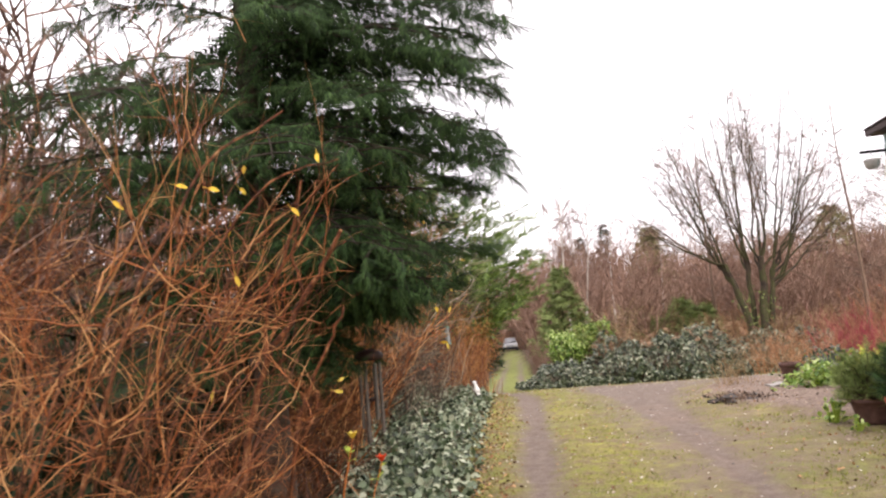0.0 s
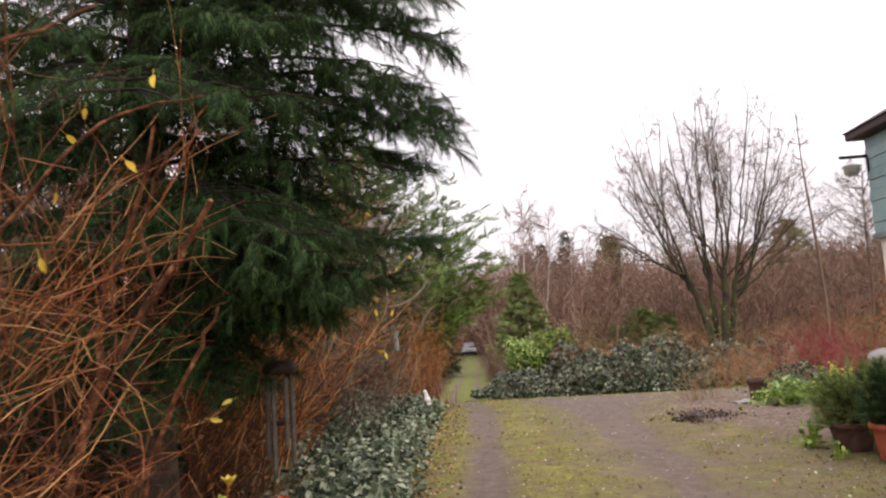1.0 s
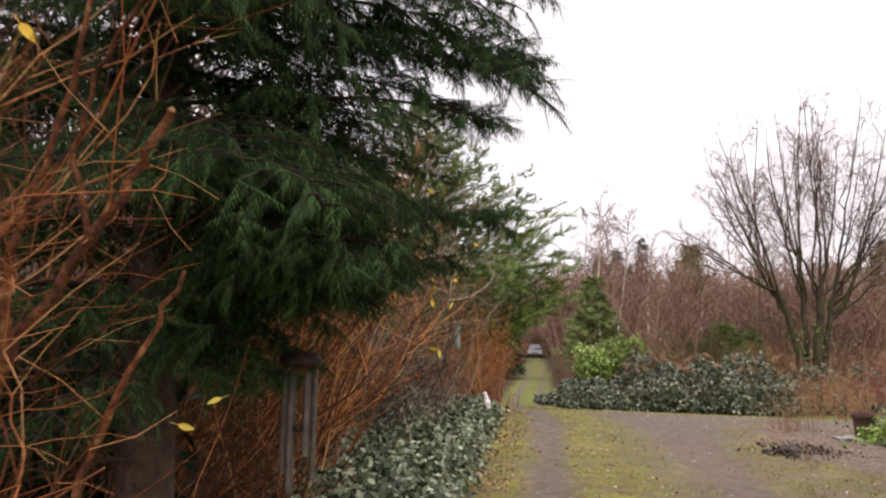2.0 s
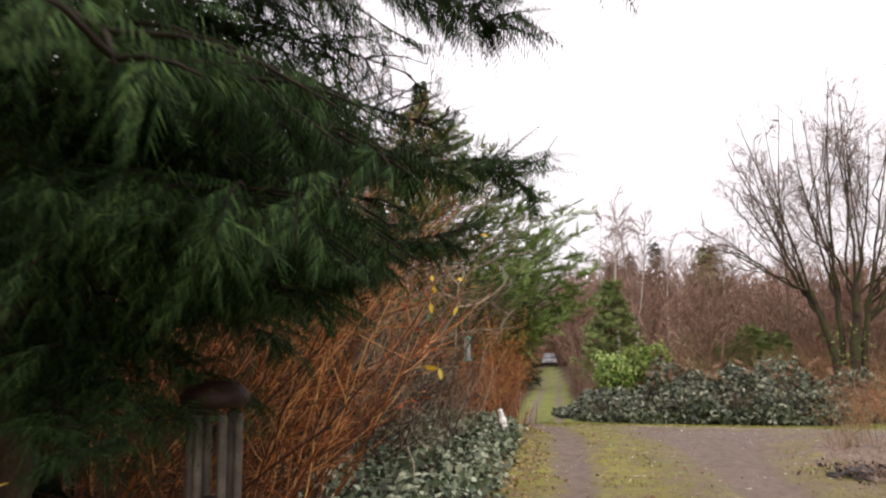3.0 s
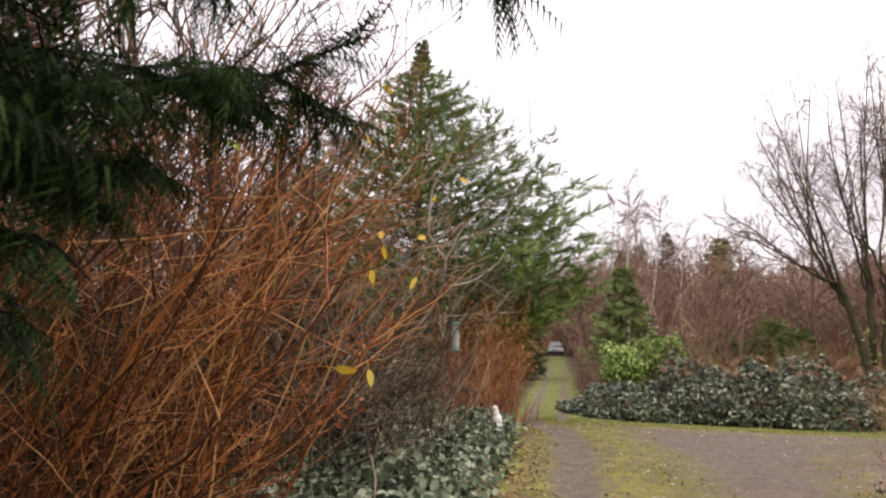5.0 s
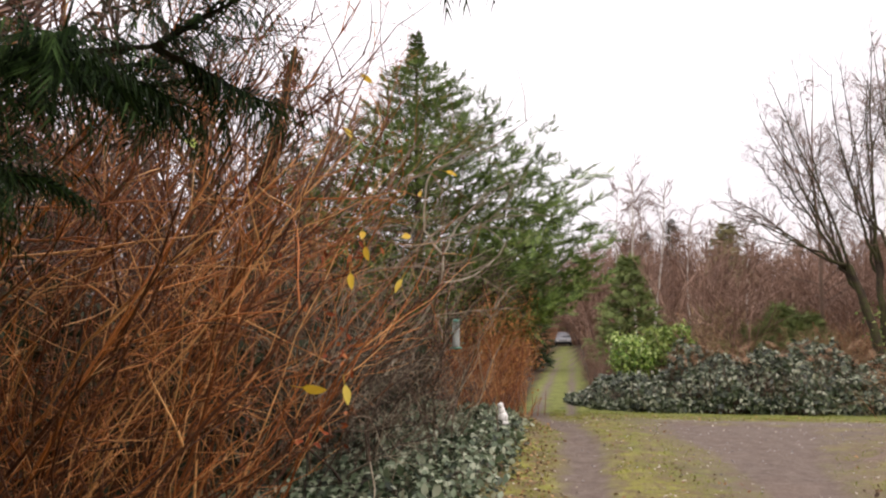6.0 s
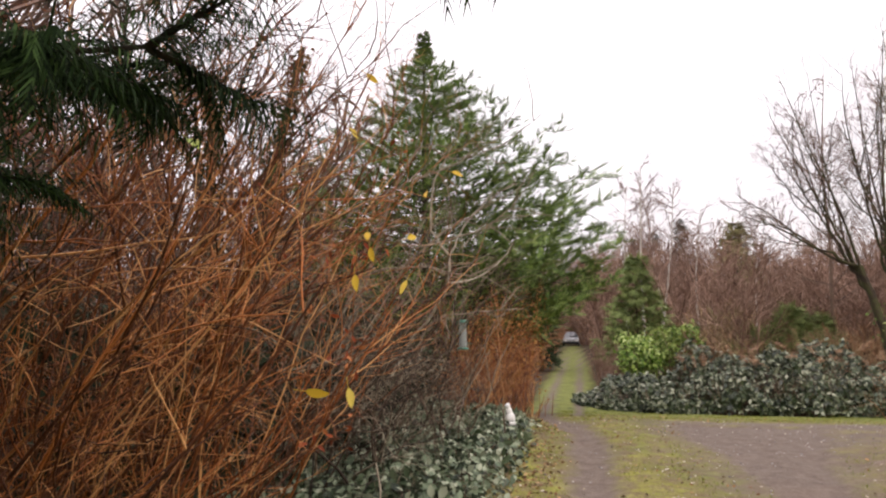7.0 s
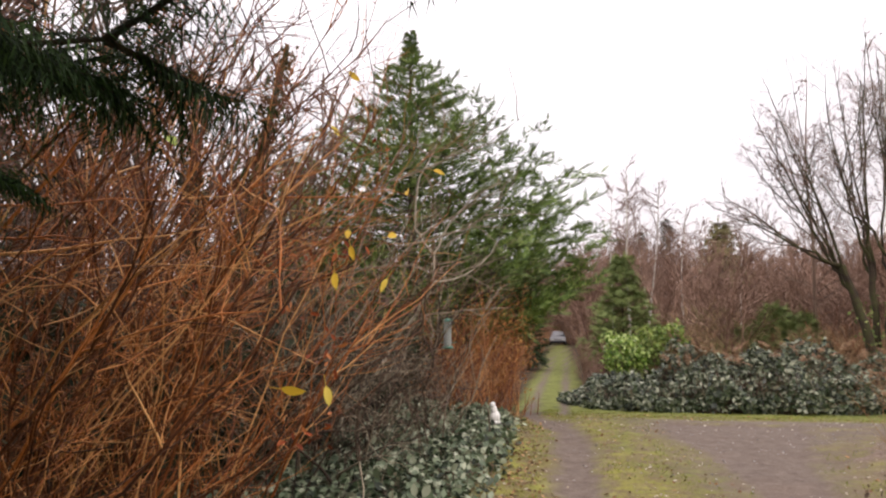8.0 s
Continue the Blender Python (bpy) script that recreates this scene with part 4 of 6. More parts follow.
leaf_cloud(g, rng, np.stack([x, y, z], 1) - np.array(cover.location), np.stack([nx, ny - 0.25, np.ones_like(nx)], 1), 0.088, 0.8)
part("leaves", g, M_GROUNDCOVER, cover)
g = Geo()
for i in range(1500):
    yy = rng.uniform(3.4, 14)
    xx = border(yy) - rng.uniform(0.05, 1.0) ** 1.3 * 1.2
    hh = float(cover_height(xx, yy))
    tube(g, path(rng, (xx + 1.3, yy - 8, land(xx, yy) - land(-1.3, 8)), (rng.normal(0, 0.4), rng.normal(0, 0.4), 1), hh + 0.04, 3, 0.2), 0.0025, 3)
part("stalks", g, M_TWIG, cover)

# ---- bird feeder ----
def lathe(profile, n=20, cap=True):
    """A turned shape from (radius, height) pairs."""
    g = Geo()
    a = np.arange(n) * 2 * math.pi / n
    v = np.array([(r * c, r * s, z) for r, z in profile for c, s in zip(np.cos(a), np.sin(a))])
    k = len(profile)
    i = np.arange(k - 1)[:, None] * n
    j = np.arange(n)[None, :]
    q = np.stack([i + j, i + (j + 1) % n, i + n + (j + 1) % n, i + n + j], -1).reshape(-1, 4)
    g.add(v, quads=q)
    if cap:
        g.add(np.concatenate([v[:n], [(0, 0, profile[0][1])]]), tris=[((t + 1) % n, t, n) for t in range(n)])
        g.add(np.concatenate([v[-n:], [(0, 0, profile[-1][1])]]), tris=[(t, (t + 1) % n, n) for t in range(n)])
    return g


def moved(geo, x, y, z):
    geo.v = [v + np.array((x, y, z), np.float32) for v in geo.v]
    return geo


M_CLEAR = bpy.data.materials.new("clear_scratched_tube")
M_CLEAR.use_nodes = True
b = M_CLEAR.node_tree.nodes["Principled BSDF"]
b.inputs["Base Color"].default_value = (0.75, 0.82, 0.8, 1)
b.inputs["Transmission Weight"].default_value, b.inputs["Roughness"].default_value, b.inputs["IOR"].default_value = 0.7, 0.25, 1.3

feeder = thing("bird_feeder", -1.22, 10.36, 1.12, "clear tube bird feeder with green cap hanging from a twig", "bird feeder")
feeder.scale = (1.15, 1.15, 0.82)
part("cap", moved(lathe([(0.002, 0.035), (0.03, 0.03), (0.045, 0.012), (0.045, 0)][::-1]), 0, 0, 0.32), M_FEEDERCAP, feeder, "green plastic cap", True)
part("tube", moved(lathe([(0.033, 0), (0.033, 0.3)]), 0, 0, 0.025), M_CLEAR, feeder, "clear plastic seed tube", True)
part("seed", moved(lathe([(0.028, 0), (0.028, 0.13)]), 0, 0, 0.03), M_PEBBLE, feeder, "pale bird seed")
part("tray", lathe([(0.036, 0), (0.05, 0.008), (0.05, 0.02), (0.034, 0.03)]), M_FEEDERCAP, feeder, "green plastic base", True)
for zz, an in ((0.07, 0.3), (0.07, 3.4), (0.19, 1.2), (0.19, 4.3)):
    g = Geo()
    tube(g, [(0.03 * math.cos(an), 0.03 * math.sin(an), zz), (0.08 * math.cos(an), 0.08 * math.sin(an), zz)], 0.004, 6)
    part("perch", g, M_FEEDERCAP, feeder)
g = Geo()
tube(g, [(-0.04, 0, 0.34), (-0.03, 0, 0.4), (0, 0, 0.45), (0.03, 0, 0.4), (0.04, 0, 0.34)], 0.002, 5)
tube(g, [(0, 0, 0.45), (0.005, 0, 0.6), (0, 0, 0.76)], 0.002, 5)
part("hanger", g, M_CORD, feeder)

# ---- white garden ornament ----
def blob(parts, n=14):
    """Rounded lumps joined into one mesh: (x, y, z, rx, ry, rz)."""
    bm = bmesh.new()
    for px, py, pz, ax, ay, az in parts:
        bmesh.ops.create_uvsphere(bm, u_segments=n, v_segments=max(6, n * 2 // 3), radius=1, matrix=Matrix.Translation((px, py, pz)) @ Matrix.Diagonal((ax, ay, az, 1)))
    return bm


statue = part("garden_statue", blob([(0, 0, 0.02, 0.085, 0.075, 0.03), (0, 0, 0.1, 0.07, 0.065, 0.09), (-0.015, -0.01, 0.19, 0.048, 0.045, 0.07), (-0.03, -0.015, 0.265, 0.04, 0.042, 0.042), (0.045, -0.02, 0.09, 0.03, 0.035, 0.06), (-0.06, -0.02, 0.27, 0.022, 0.02, 0.018)]), M_WHITE, None, smooth=True)
statue.location = (-1.06, 12.38, land(-1.06, 12.38) + 0.07)
statue.scale = (0.85, 0.85, 0.85)
tagged(statue, "small weathered white stone garden statue among leaves", "statue")
plinth = part("plinth_stone", blob([(0, 0, 0, 0.13, 0.12, 0.09)]), M_ROCK, None, smooth=True)
plinth.location = (-1.06, 12.38, land(-1.06, 12.38))
tagged(plinth, "low dark mossy stone under the white statue", "stone")

# ---- wind chime ----
chime = thing("wind_chime", -0.825, 3.82, 0.735, "weathered wooden wind chime hanging from a conifer bough", "wind chime")
part("top_disc", moved(lathe([(0.08, -0.012), (0.092, 0), (0.096, 0.018), (0.08, 0.04), (0.05, 0.055), (0.015, 0.06)], 24), 0, 0, 0.56), M_CHIMETOP, chime, "dark red wooden disc", True)
for i in range(6):
    a = i * math.pi / 3 + 0.3
    ln = (0.46, 0.38, 0.53, 0.42, 0.5, 0.35)[i]
    tb = part("tube", moved(lathe([(0.012, 0), (0.0135, 0.01), (0.013, ln - 0.01), (0.0115, ln)], 12, False), 0.064 * math.cos(a), 0.064 * math.sin(a), 0.53 - ln), M_CHIMETUBE, chime, "grey bamboo tube", True)
    g = Geo()
    tube(g, [(0.064 * math.cos(a), 0.064 * math.sin(a), 0.52), (0.064 * math.cos(a), 0.064 * math.sin(a), 0.56)], 0.0015, 4)
    part("string", g, M_CORD, tb)
part("clapper", moved(lathe([(0.03, 0), (0.034, 0.006), (0.034, 0.016), (0.03, 0.022)], 16), 0, 0, 0.28), M_CHIMETOP, chime)
g = Geo()
tube(g, [(0, 0, 0.29), (0, 0, 0.56)], 0.0015, 4)
for a in (0.2, 2.3, 4.4):
    tube(g, [(0.06 * math.cos(a), 0.06 * math.sin(a), 0.6), (0, 0, 0.8)], 0.0015, 4)
tube(g, [(0, 0, 0.8), (-0.02, 0.01, 1.05), (-0.03, 0.02, 1.3)], 0.002, 4)
part("cord", g, M_CORD, chime)

# ---- flowers below the chime ----
rng = np.random.default_rng(66)
M_REDPETAL = ramp_material("bright_red_petal", [(0.6, 0.04, 0.01), (0.85, 0.09, 0.02)], 20, 0.5, 0, through_light=0.25)
for kind, (fx, fy, fz), mat in (("red", (-0.66, 3.3, 0.72), M_REDPETAL), ("yellow", (-0.62, 2.6, 0.97), M_YELLOW)):
    fl = thing("flower", fx - 0.12, fy, land(fx - 0.12, fy), f"single {kind} blossom on a thin leafy stem", "flower")
    top = np.array((0.12, 0, fz - fl.location[2]))
    g = Geo()
    stalk = np.array([(0, 0, -0.02), (0.01, 0.01, top[2] * 0.4), (0.06, 0, top[2] * 0.75), top])
    tube(g, stalk, np.linspace(0.006, 0.003, 4), 5)
    part("stem", g, M_STEM, fl)
    for i in range(6):
        g = Geo()
        a = i * 1.047
        d = unit(np.array((math.cos(a) * 0.6, math.sin(a) * 0.6, 0.8)))
        scatter(g, LEAF_V, LEAF_F, [top], axes_from(d[None], np.array([(-d[0], -d[1], 0.4)])), [0.06 if kind == "red" else 0.05])
        part("petal", g, mat, fl)
    for i in range(4):
        g = Geo()
        d = unit(np.array((rng.normal(0, 1), rng.normal(0, 1), 0.4)))
        scatter(g, LEAF_V, LEAF_F, [stalk[2] + (top - stalk[2]) * rng.uniform(0.4, 0.9)], axes_from(d[None], UP[None]), [0.06])
        part("leaf", g, M_GREENLEAF, fl)

# ---- hedge mound beyond the crossing ----
rng = np.random.default_rng(71)


def hedge_top(x):
    return np.interp(x, (-0.75, -0.4, 0.3, 1.0, 2.0, 3.2, 4.5, 6.2, 8.5, 10), (0.05, 0.3, 0.45, 0.66, 0.95, 1.1, 1.1, 0.92, 0.75, 0.4)) + 0.1 * np.sin(x * 3.1 + 0.6) + 0.07 * np.sin(x * 7.3 + 1) + 0.04 * np.sin(x * 15)


def hedge_front(x):
    return np.interp(x, (-0.7, 0, 1, 3, 5, 10), (20.6, 19.5, 18.9, 18.8, 19.3, 21.5)) + 0.12 * np.sin(x * 4.3)


hedge = thing("hedge", 3.5, 20.5, land(3.5, 20.5), "low spreading mound of dark glossy evergreen leaves", "hedge")
org = np.array(hedge.location)
m = 27000
x = rng.uniform(-0.75, 9.5, m)
u = rng.uniform(0, 1, m) ** 0.85 * 1.45
d = 2.4
yy = hedge_front(x) + d * (1 - np.cos(np.clip(u, 0, 1.57)))
top = hedge_top(x) * np.sin(np.clip(u + 0.12, 0, 1.57)) * (1 + 0.42 * fuzz(x, u * 1.2, 2.4, 8.0))
inset = rng.uniform(0, 0.12, m)
z = fall(yy) + np.clip(top - inset, 0.02, 3)
nn = np.stack([fuzz(x, u, 3.0, 9.0) * 0.6, -np.cos(u) - 0.1, np.sin(u) + 0.35], 1)
g = Geo()
leaf_cloud(g, rng, np.stack([x, yy + inset, z], 1) - org, nn, 0.115, 0.9, HEDGE_V, HEDGE_F)
part("leaves", g, M_HEDGE, hedge)
g = Geo()
for i in range(900):
    xx = rng.uniform(-0.6, 9.3)
    y0 = float(hedge_front(xx)) + rng.uniform(0.25, 2.0)
    hh = float(hedge_top(xx))
    grow(rng, g, np.array((xx, y0, float(fall(y0)))) - org, (rng.normal(0, 0.35), -0.45, 1), hh * rng.uniform(0.5, 0.85), 0.008, 1, 3, 0.6, 0.02)
part("stems", g, M_TWIG, hedge)
# an added dark sheet stands for the hedge's inner shade; no light shines through
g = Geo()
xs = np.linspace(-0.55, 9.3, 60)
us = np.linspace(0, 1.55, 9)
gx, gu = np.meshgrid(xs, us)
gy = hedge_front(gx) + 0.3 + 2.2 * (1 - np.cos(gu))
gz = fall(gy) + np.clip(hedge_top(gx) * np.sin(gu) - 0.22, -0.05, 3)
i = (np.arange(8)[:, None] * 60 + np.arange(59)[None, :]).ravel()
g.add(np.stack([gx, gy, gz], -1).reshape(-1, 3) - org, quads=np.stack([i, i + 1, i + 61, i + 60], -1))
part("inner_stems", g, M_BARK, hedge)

# dead bracken over the mound
rng = np.random.default_rng(72)
brac = thing("dead_bracken", 3.6, 21.6, land(3.6, 21.6), "dead brown bracken fronds leaning over the hedge", "bracken", kind="stuff")
g = Geo()
places, ax, sz = [], [], []
for i in range(2600):
    xx = rng.choice((rng.uniform(1.6, 3.4), rng.uniform(3.4, 10), rng.uniform(3, 14)))
    y0 = rng.uniform(20.4, 23.5) if i % 14 else float(hedge_front(xx)) + rng.uniform(0.7, 1.6)
    top = float(hedge_top(min(xx, 9.0))) * 0.8
    zz = land(xx, y0) + (rng.uniform(0.3, 1) if i % 14 else 1.1) * (top + rng.uniform(0, 0.45))
    places.append((xx - 3.6, y0 - 21.6, zz - brac.location[2]))
    ax.append((unit(rng.normal(0, 1, 3) + np.array((0, -0.5, -0.1))), unit(rng.normal(0, 0.6, 3) + UP)))
    sz.append(rng.uniform(0.2, 0.42))
ax = np.array(ax)
scatter(g, SPRAY_FAR[0], SPRAY_FAR[1], places, axes_from(ax[:, 0], ax[:, 1]), sz)
part("fronds", g, M_DEADLEAF, brac)

# ---- bright laurels behind the mound ----
rng = np.random.default_rng(73)
for lx, ly, hh, wd, mat in ((0.72, 21.9, 1.5, 0.36, M_LAUREL), (1.75, 22.4, 1.75, 0.55, M_LAURELDULL)):
    la = thing("laurel_bush", lx, ly, land(lx, ly), "bright yellow green laurel bush behind the dark hedge", "bush")
    g, st = Geo(), Geo()
    c = []
    for i in range(60):
        tip = np.array((rng.normal(0, wd * 0.55), rng.normal(0, wd * 0.45), hh * rng.uniform(0.55, 1.05)))
        pts = path(rng, tip * np.array((0.3, 0.3, 0)), tip - tip * np.array((0.3, 0.3, 0)), np.linalg.norm(tip) * 0.95, 4, 0.08)
        tube(st, pts, np.linspace(0.01, 0.004, 5), 4)
        c += [pts[k] + rng.normal(0, 0.07, 3) for k in (2, 3, 3, 4, 4, 4, 4) for _ in range(5)]
    c = np.array(c)
    leaf_cloud(g, rng, c, np.stack([c[:, 0], c[:, 1] - 0.5, np.full(len(c), 0.6)], 1), 0.105, 0.8)
    part("leaves", g, mat, la)
    part("stems", st, M_TWIG, la)

# ---- bare tree on the right of the crossing ----
rng = np.random.default_rng(81)
z0 = land(6.75, 22.4)
tree = thing("bare_tree", 6.75, 22.4, z0, "many stemmed bare winter tree with mossy trunks", "tree")
BASE = np.array((6.75, 22.4, z0))


def bowed(a, b, out, n=12, rough=0.03):
    """A limb from a to b that spreads first and then turns upward; out below 1 bows it outward."""
    u = np.linspace(0, 1, n)
    a, b = np.asarray(a, float), np.asarray(b, float)
    w = np.stack([1 - (1 - u) ** (1 / out), u, u ** (1 / out)], 1)
    jog = np.cumsum(rng.normal(0, rough, (n, 3)), 0) * (1 - u)[:, None]
    jog[0] = 0
    return a + (b - a) * w + jog


trunks = []
for foot, mid, fork, r in (((6.55, 22.4), (6.5, 0.66), (5.98, 2.45), 0.1), ((6.7, 22.55), (6.72, 0.8), (6.62, 2.7), 0.075), ((6.85, 22.3), (6.93, 0.8), (7.05, 2.6), 0.115), ((7.05, 22.4), (7.16, 0.66), (7.34, 2.2), 0.08)):
    pts = np.array([(foot[0], foot[1], z0 - 0.1), (mid[0], foot[1], mid[1]), ((mid[0] + fork[0]) / 2 + 0.03, foot[1], (mid[1] + fork[1]) / 2), (fork[0], foot[1], fork[1])]) - BASE
    u = np.linspace(0, 3, 13)
    line = np.stack([np.interp(u, range(4), pts[:, q]) for q in range(3)], 1)
    line[1:-1] = (line[:-2] + line[1:-1] * 2 + line[2:]) / 4 + rng.normal(0, 0.012, (11, 3))
    g = Geo()
    tube(g, line, np.linspace(r * 1.25, r * 0.8, 13), 9)
    trunks.append((part("trunk", g, M_MOSSBARK, tree, smooth=True), line))
# limbs: their trunk, and where each one ends
for which, ex, ez in ((0, 3.4, 4.5), (0, 3.2, 3.7), (0, 4.1, 5.4), (0, 4.4, 6.9), (0, 4.0, 6.2), (0, 5.2, 7.5), (0, 4.8, 6.4), (1, 5.6, 7.0), (1, 6.1, 7.6), (1, 6.5, 7.9), (1, 6.3, 6.4), (2, 6.9, 8.2), (2, 7.2, 7.9), (2, 7.6, 7.7),
                      (2, 7.5, 6.6), (3, 8.2, 7.9), (3, 8.6, 7.3), (3, 8.2, 6.2), (3, 9.2, 6.6), (3, 9.0, 5.4), (3, 9.7, 5.6), (3, 9.9, 4.7), (3, 10.2, 4.1), (2, 5.6, 5.6), (2, 8.9, 4.2)):
    trunk, base_line = trunks[which]
    a = base_line[rng.integers(9, 13)]
    end = np.array((ex, 22.4 + rng.normal(0, 0.9), ez)) - BASE
    spread = abs(end[0] - a[0])
    line = bowed(a, end, 0.8 if spread < 1.6 else 0.95, rough=0.06)
    g, fine = Geo(), Geo()
    tube(g, line, np.concatenate([[0.055], np.linspace(0.038, 0.006, 11)]), 6)
    run = np.linalg.norm(end - a)
    runs = [(line, 13, 1.0)]
    for k in (4, 6):
        side = line[k] + (end - line[k]) * rng.uniform(0.6, 0.85) + np.array((rng.normal(0, 0.5), rng.normal(0, 0.5), rng.normal(0, 0.15)))
        fork = bowed(line[k], side, 0.8, 9, 0.06)
        tube(g, fork, np.linspace(0.019, 0.005, 9), 5)
        runs.append((fork, 7, 0.8))
    for way, many, size in runs:
        m = len(way) - 1.01
        for c in range(many):
            t = (0.14 + 0.86 * ((c + rng.uniform(0, 1)) / many) ** 0.85) * m
            k = int(t)
            q = way[k] + (way[k + 1] - way[k]) * (t - k)
            tan = unit(way[k + 1] - way[k])
            grow(rng, g, q, tan * 0.7 + unit(np.cross(tan, rng.normal(0, 1, 3))) * rng.uniform(0.5, 1.0) + UP * 0.15, size * run * rng.uniform(0.1, 0.21) * (1.25 - 0.6 * t / m), 0.008, 2, 5, 0.8, 0.02, 0.17, 0.7, 4, fine)
    part("limb", g, M_MOSSBARK, trunk, smooth=True)
    part("twigs", fine, M_PURPLETWIG, trunk)

g = Geo()
c = np.concatenate([line[rng.integers(0, 8, 90)] + rng.normal(0, 0.1, (90, 3)) for _, line in trunks])
leaf_cloud(g, rng, c, np.tile((-0.2, -0.9, 0.4), (len(c), 1)), 0.085, 0.8)
part("ivy", g, M_SOFTGREEN, tree, "pale green ivy round the trunks")

# a thin tree beyond, and small ones
for tx, ty, hh, many, wide in ((10.0, 22.6, 8.2, 30, 1.1), (12.0, 24, 6.6, 64, 2.6), (13.6, 25, 7.0, 50, 2.4), (6.25, 26, 9.6, 34, 1.3)):
    g = Geo()
    tr = thing("bare_tree", tx, ty, land(tx, ty), "slender bare young tree with fine twigs", "tree")
    pts = path(rng, (0, 0, -0.1), (0.02, 0, 1), hh, 10, 0.03)
    tube(g, pts, np.linspace(0.07, 0.008, 11), 6)
    part("trunk", g, M_TWIG, tr, smooth=True)
    g = Geo()
    for i in range(many):
        t = rng.uniform(0.2, 0.97) * 9.9
        a = int(t)
        grow(rng, g, pts[a] + (pts[a + 1] - pts[a]) * (t - a), (*rng.normal(0, 1, 2), 0.5), wide * (1.15 - t / 10), 0.013, 3 if wide > 2 else 2, 4, 0.7, 0.03, 0.16)
    part("branches", g, M_TWIG, tr)

# ---- scrub and woods ----
rng = np.random.default_rng(91)


def sapling(seed, kids, spread, levels=2, fork=1, fine=1.0):
    """A bare sapling of height about 1."""
    r = np.random.default_rng(seed)
    g = Geo()
    for _ in range(fork):
        pts = path(r, (0, 0, -0.02), (r.normal(0, 0.12 * fork ** 0.5), r.normal(0, 0.12 * fork ** 0.5), 1), 1.0, 5, 0.05)
        tube(g, pts, np.linspace(0.0065 * fine, 0.002, 6), 4)
        for c in range(kids):
            t = (0.18 + 0.8 * (c + r.uniform(0, 1)) / kids) * 4.9
            a = int(t)
            q = pts[a] + (pts[a + 1] - pts[a]) * (t - a)
            grow(r, g, q, (*r.normal(0, spread, 2), 1.0), 0.36 * (1.25 - t / 5), 0.0027 * fine, levels - 1, 5, 0.65, 0.02, 0.13, 0.65, 3)
    return template(g)


SAPLINGS = [sapling(1, 16, 0.7), sapling(2, 20, 0.9), sapling(3, 12, 0.5, 2, 2), sapling(4, 9, 0.6, 2, 3)]
SCRUB = [sapling(5, 6, 0.6, 2, 5, 0.8), sapling(6, 5, 0.8, 2, 6, 0.8)]


def stand(name, label, mat, kinds, spots, heights, widths=1.0):
    """Many bare plants as one uncounted mass."""
    ob = thing(name, 0, 0, 0, label, "woodland", kind="stuff")
    spots, heights = np.array(spots), np.array(heights)
    which = rng.integers(0, len(kinds), len(spots))
    g = Geo()
    for k, (tv, tf) in enumerate(kinds):
        sel = which == k
        if sel.any():
            p = spots[sel]
            base = np.stack([p[:, 0], p[:, 1], fall(p[:, 1])], 1)
            s = heights[sel]
            scatter(g, tv, tf, base, upright(len(p), rng), np.stack([s * widths, s * widths, s], 1))
    part("stems", g, mat, ob)
    return ob


def skyline(y):
    return 1.6 + 0.082 * y - fall(y)


n = 430
y = 24 + 62 * rng.uniform(0, 1, n) ** 1.25
lo, hi = bend(y) + 1.3, 4 + 0.72 * y
x = lo + (hi - lo) * rng.uniform(0, 1, n)
ok = ~((np.abs(x - 6.7) < 1.2) & (y < 24)) & ~((x < 3.4) & (y < 31))
stand("bare_woodland", "pinkish brown mass of bare winter saplings", M_WOODHAZE, SAPLINGS, np.stack([x, y], 1)[ok], (skyline(y) * rng.uniform(0.6, 1.02, n))[ok], 1.2)
n = 240
y = rng.uniform(22.6, 42, n)
x = bend(y) + 1.6 + rng.uniform(0, 1, n) * (2.5 + 0.72 * y)
ok = ~((x < 2.6) & (y < 30) & (x > -1))
x, y = x[ok], y[ok]
stand("russet_scrub", "russet winter scrub behind the hedge", M_RUSSET, SCRUB, np.stack([x, y], 1)[::2], rng.uniform(1.2, 2.8, len(x[::2])), 1.0)
stand("tan_scrub", "tan dry winter scrub behind the hedge", M_TANSCRUB, SCRUB, np.stack([x, y], 1)[1::2], rng.uniform(1.0, 2.6, len(x[1::2])), 1.1)
n = 90
y = rng.uniform(22.6, 26, n)
x = rng.uniform(2.5, 15, n)
stand("tan_scrub", "low tan undergrowth at the back of the hedge", M_TANSCRUB, SCRUB, np.stack([x, y], 1), rng.uniform(0.9, 1.9, n), 1.2)
n = 170
y = rng.uniform(19, 82, n)
x = bend(y) - 1.7 - rng.uniform(0, 1, n) ** 1.3 * 9
stand("bare_woodland", "bare brown woodland along the far track", M_WOODHAZE, SAPLINGS, np.stack([x, y], 1), skyline(y) * rng.uniform(0.5, 1.0, n), 1.1)
n = 80
y = rng.uniform(20, 80, n)
x = bend(y) - 1.15 - rng.uniform(0, 1, n) * 2
stand("russet_scrub", "low russet scrub along the far track", M_RUSSET, SCRUB, np.stack([x, y], 1), rng.uniform(1.0, 2.4, n), 1.0)
n = 46
y = rng.uniform(30, 70, n)
x = bend(y) + 1.5 + rng.uniform(0, 1, n) * (3 + 0.7 * y)
stand("bare_woodland", "tall thin bare saplings above the scrub", M_WOODHAZE, SAPLINGS[:2], np.stack([x, y], 1), skyline(y) * rng.uniform(0.95, 1.22, n), 0.75)
n = 50
y = rng.uniform(87, 96, n)
x = rng.uniform(-18, 4, n)
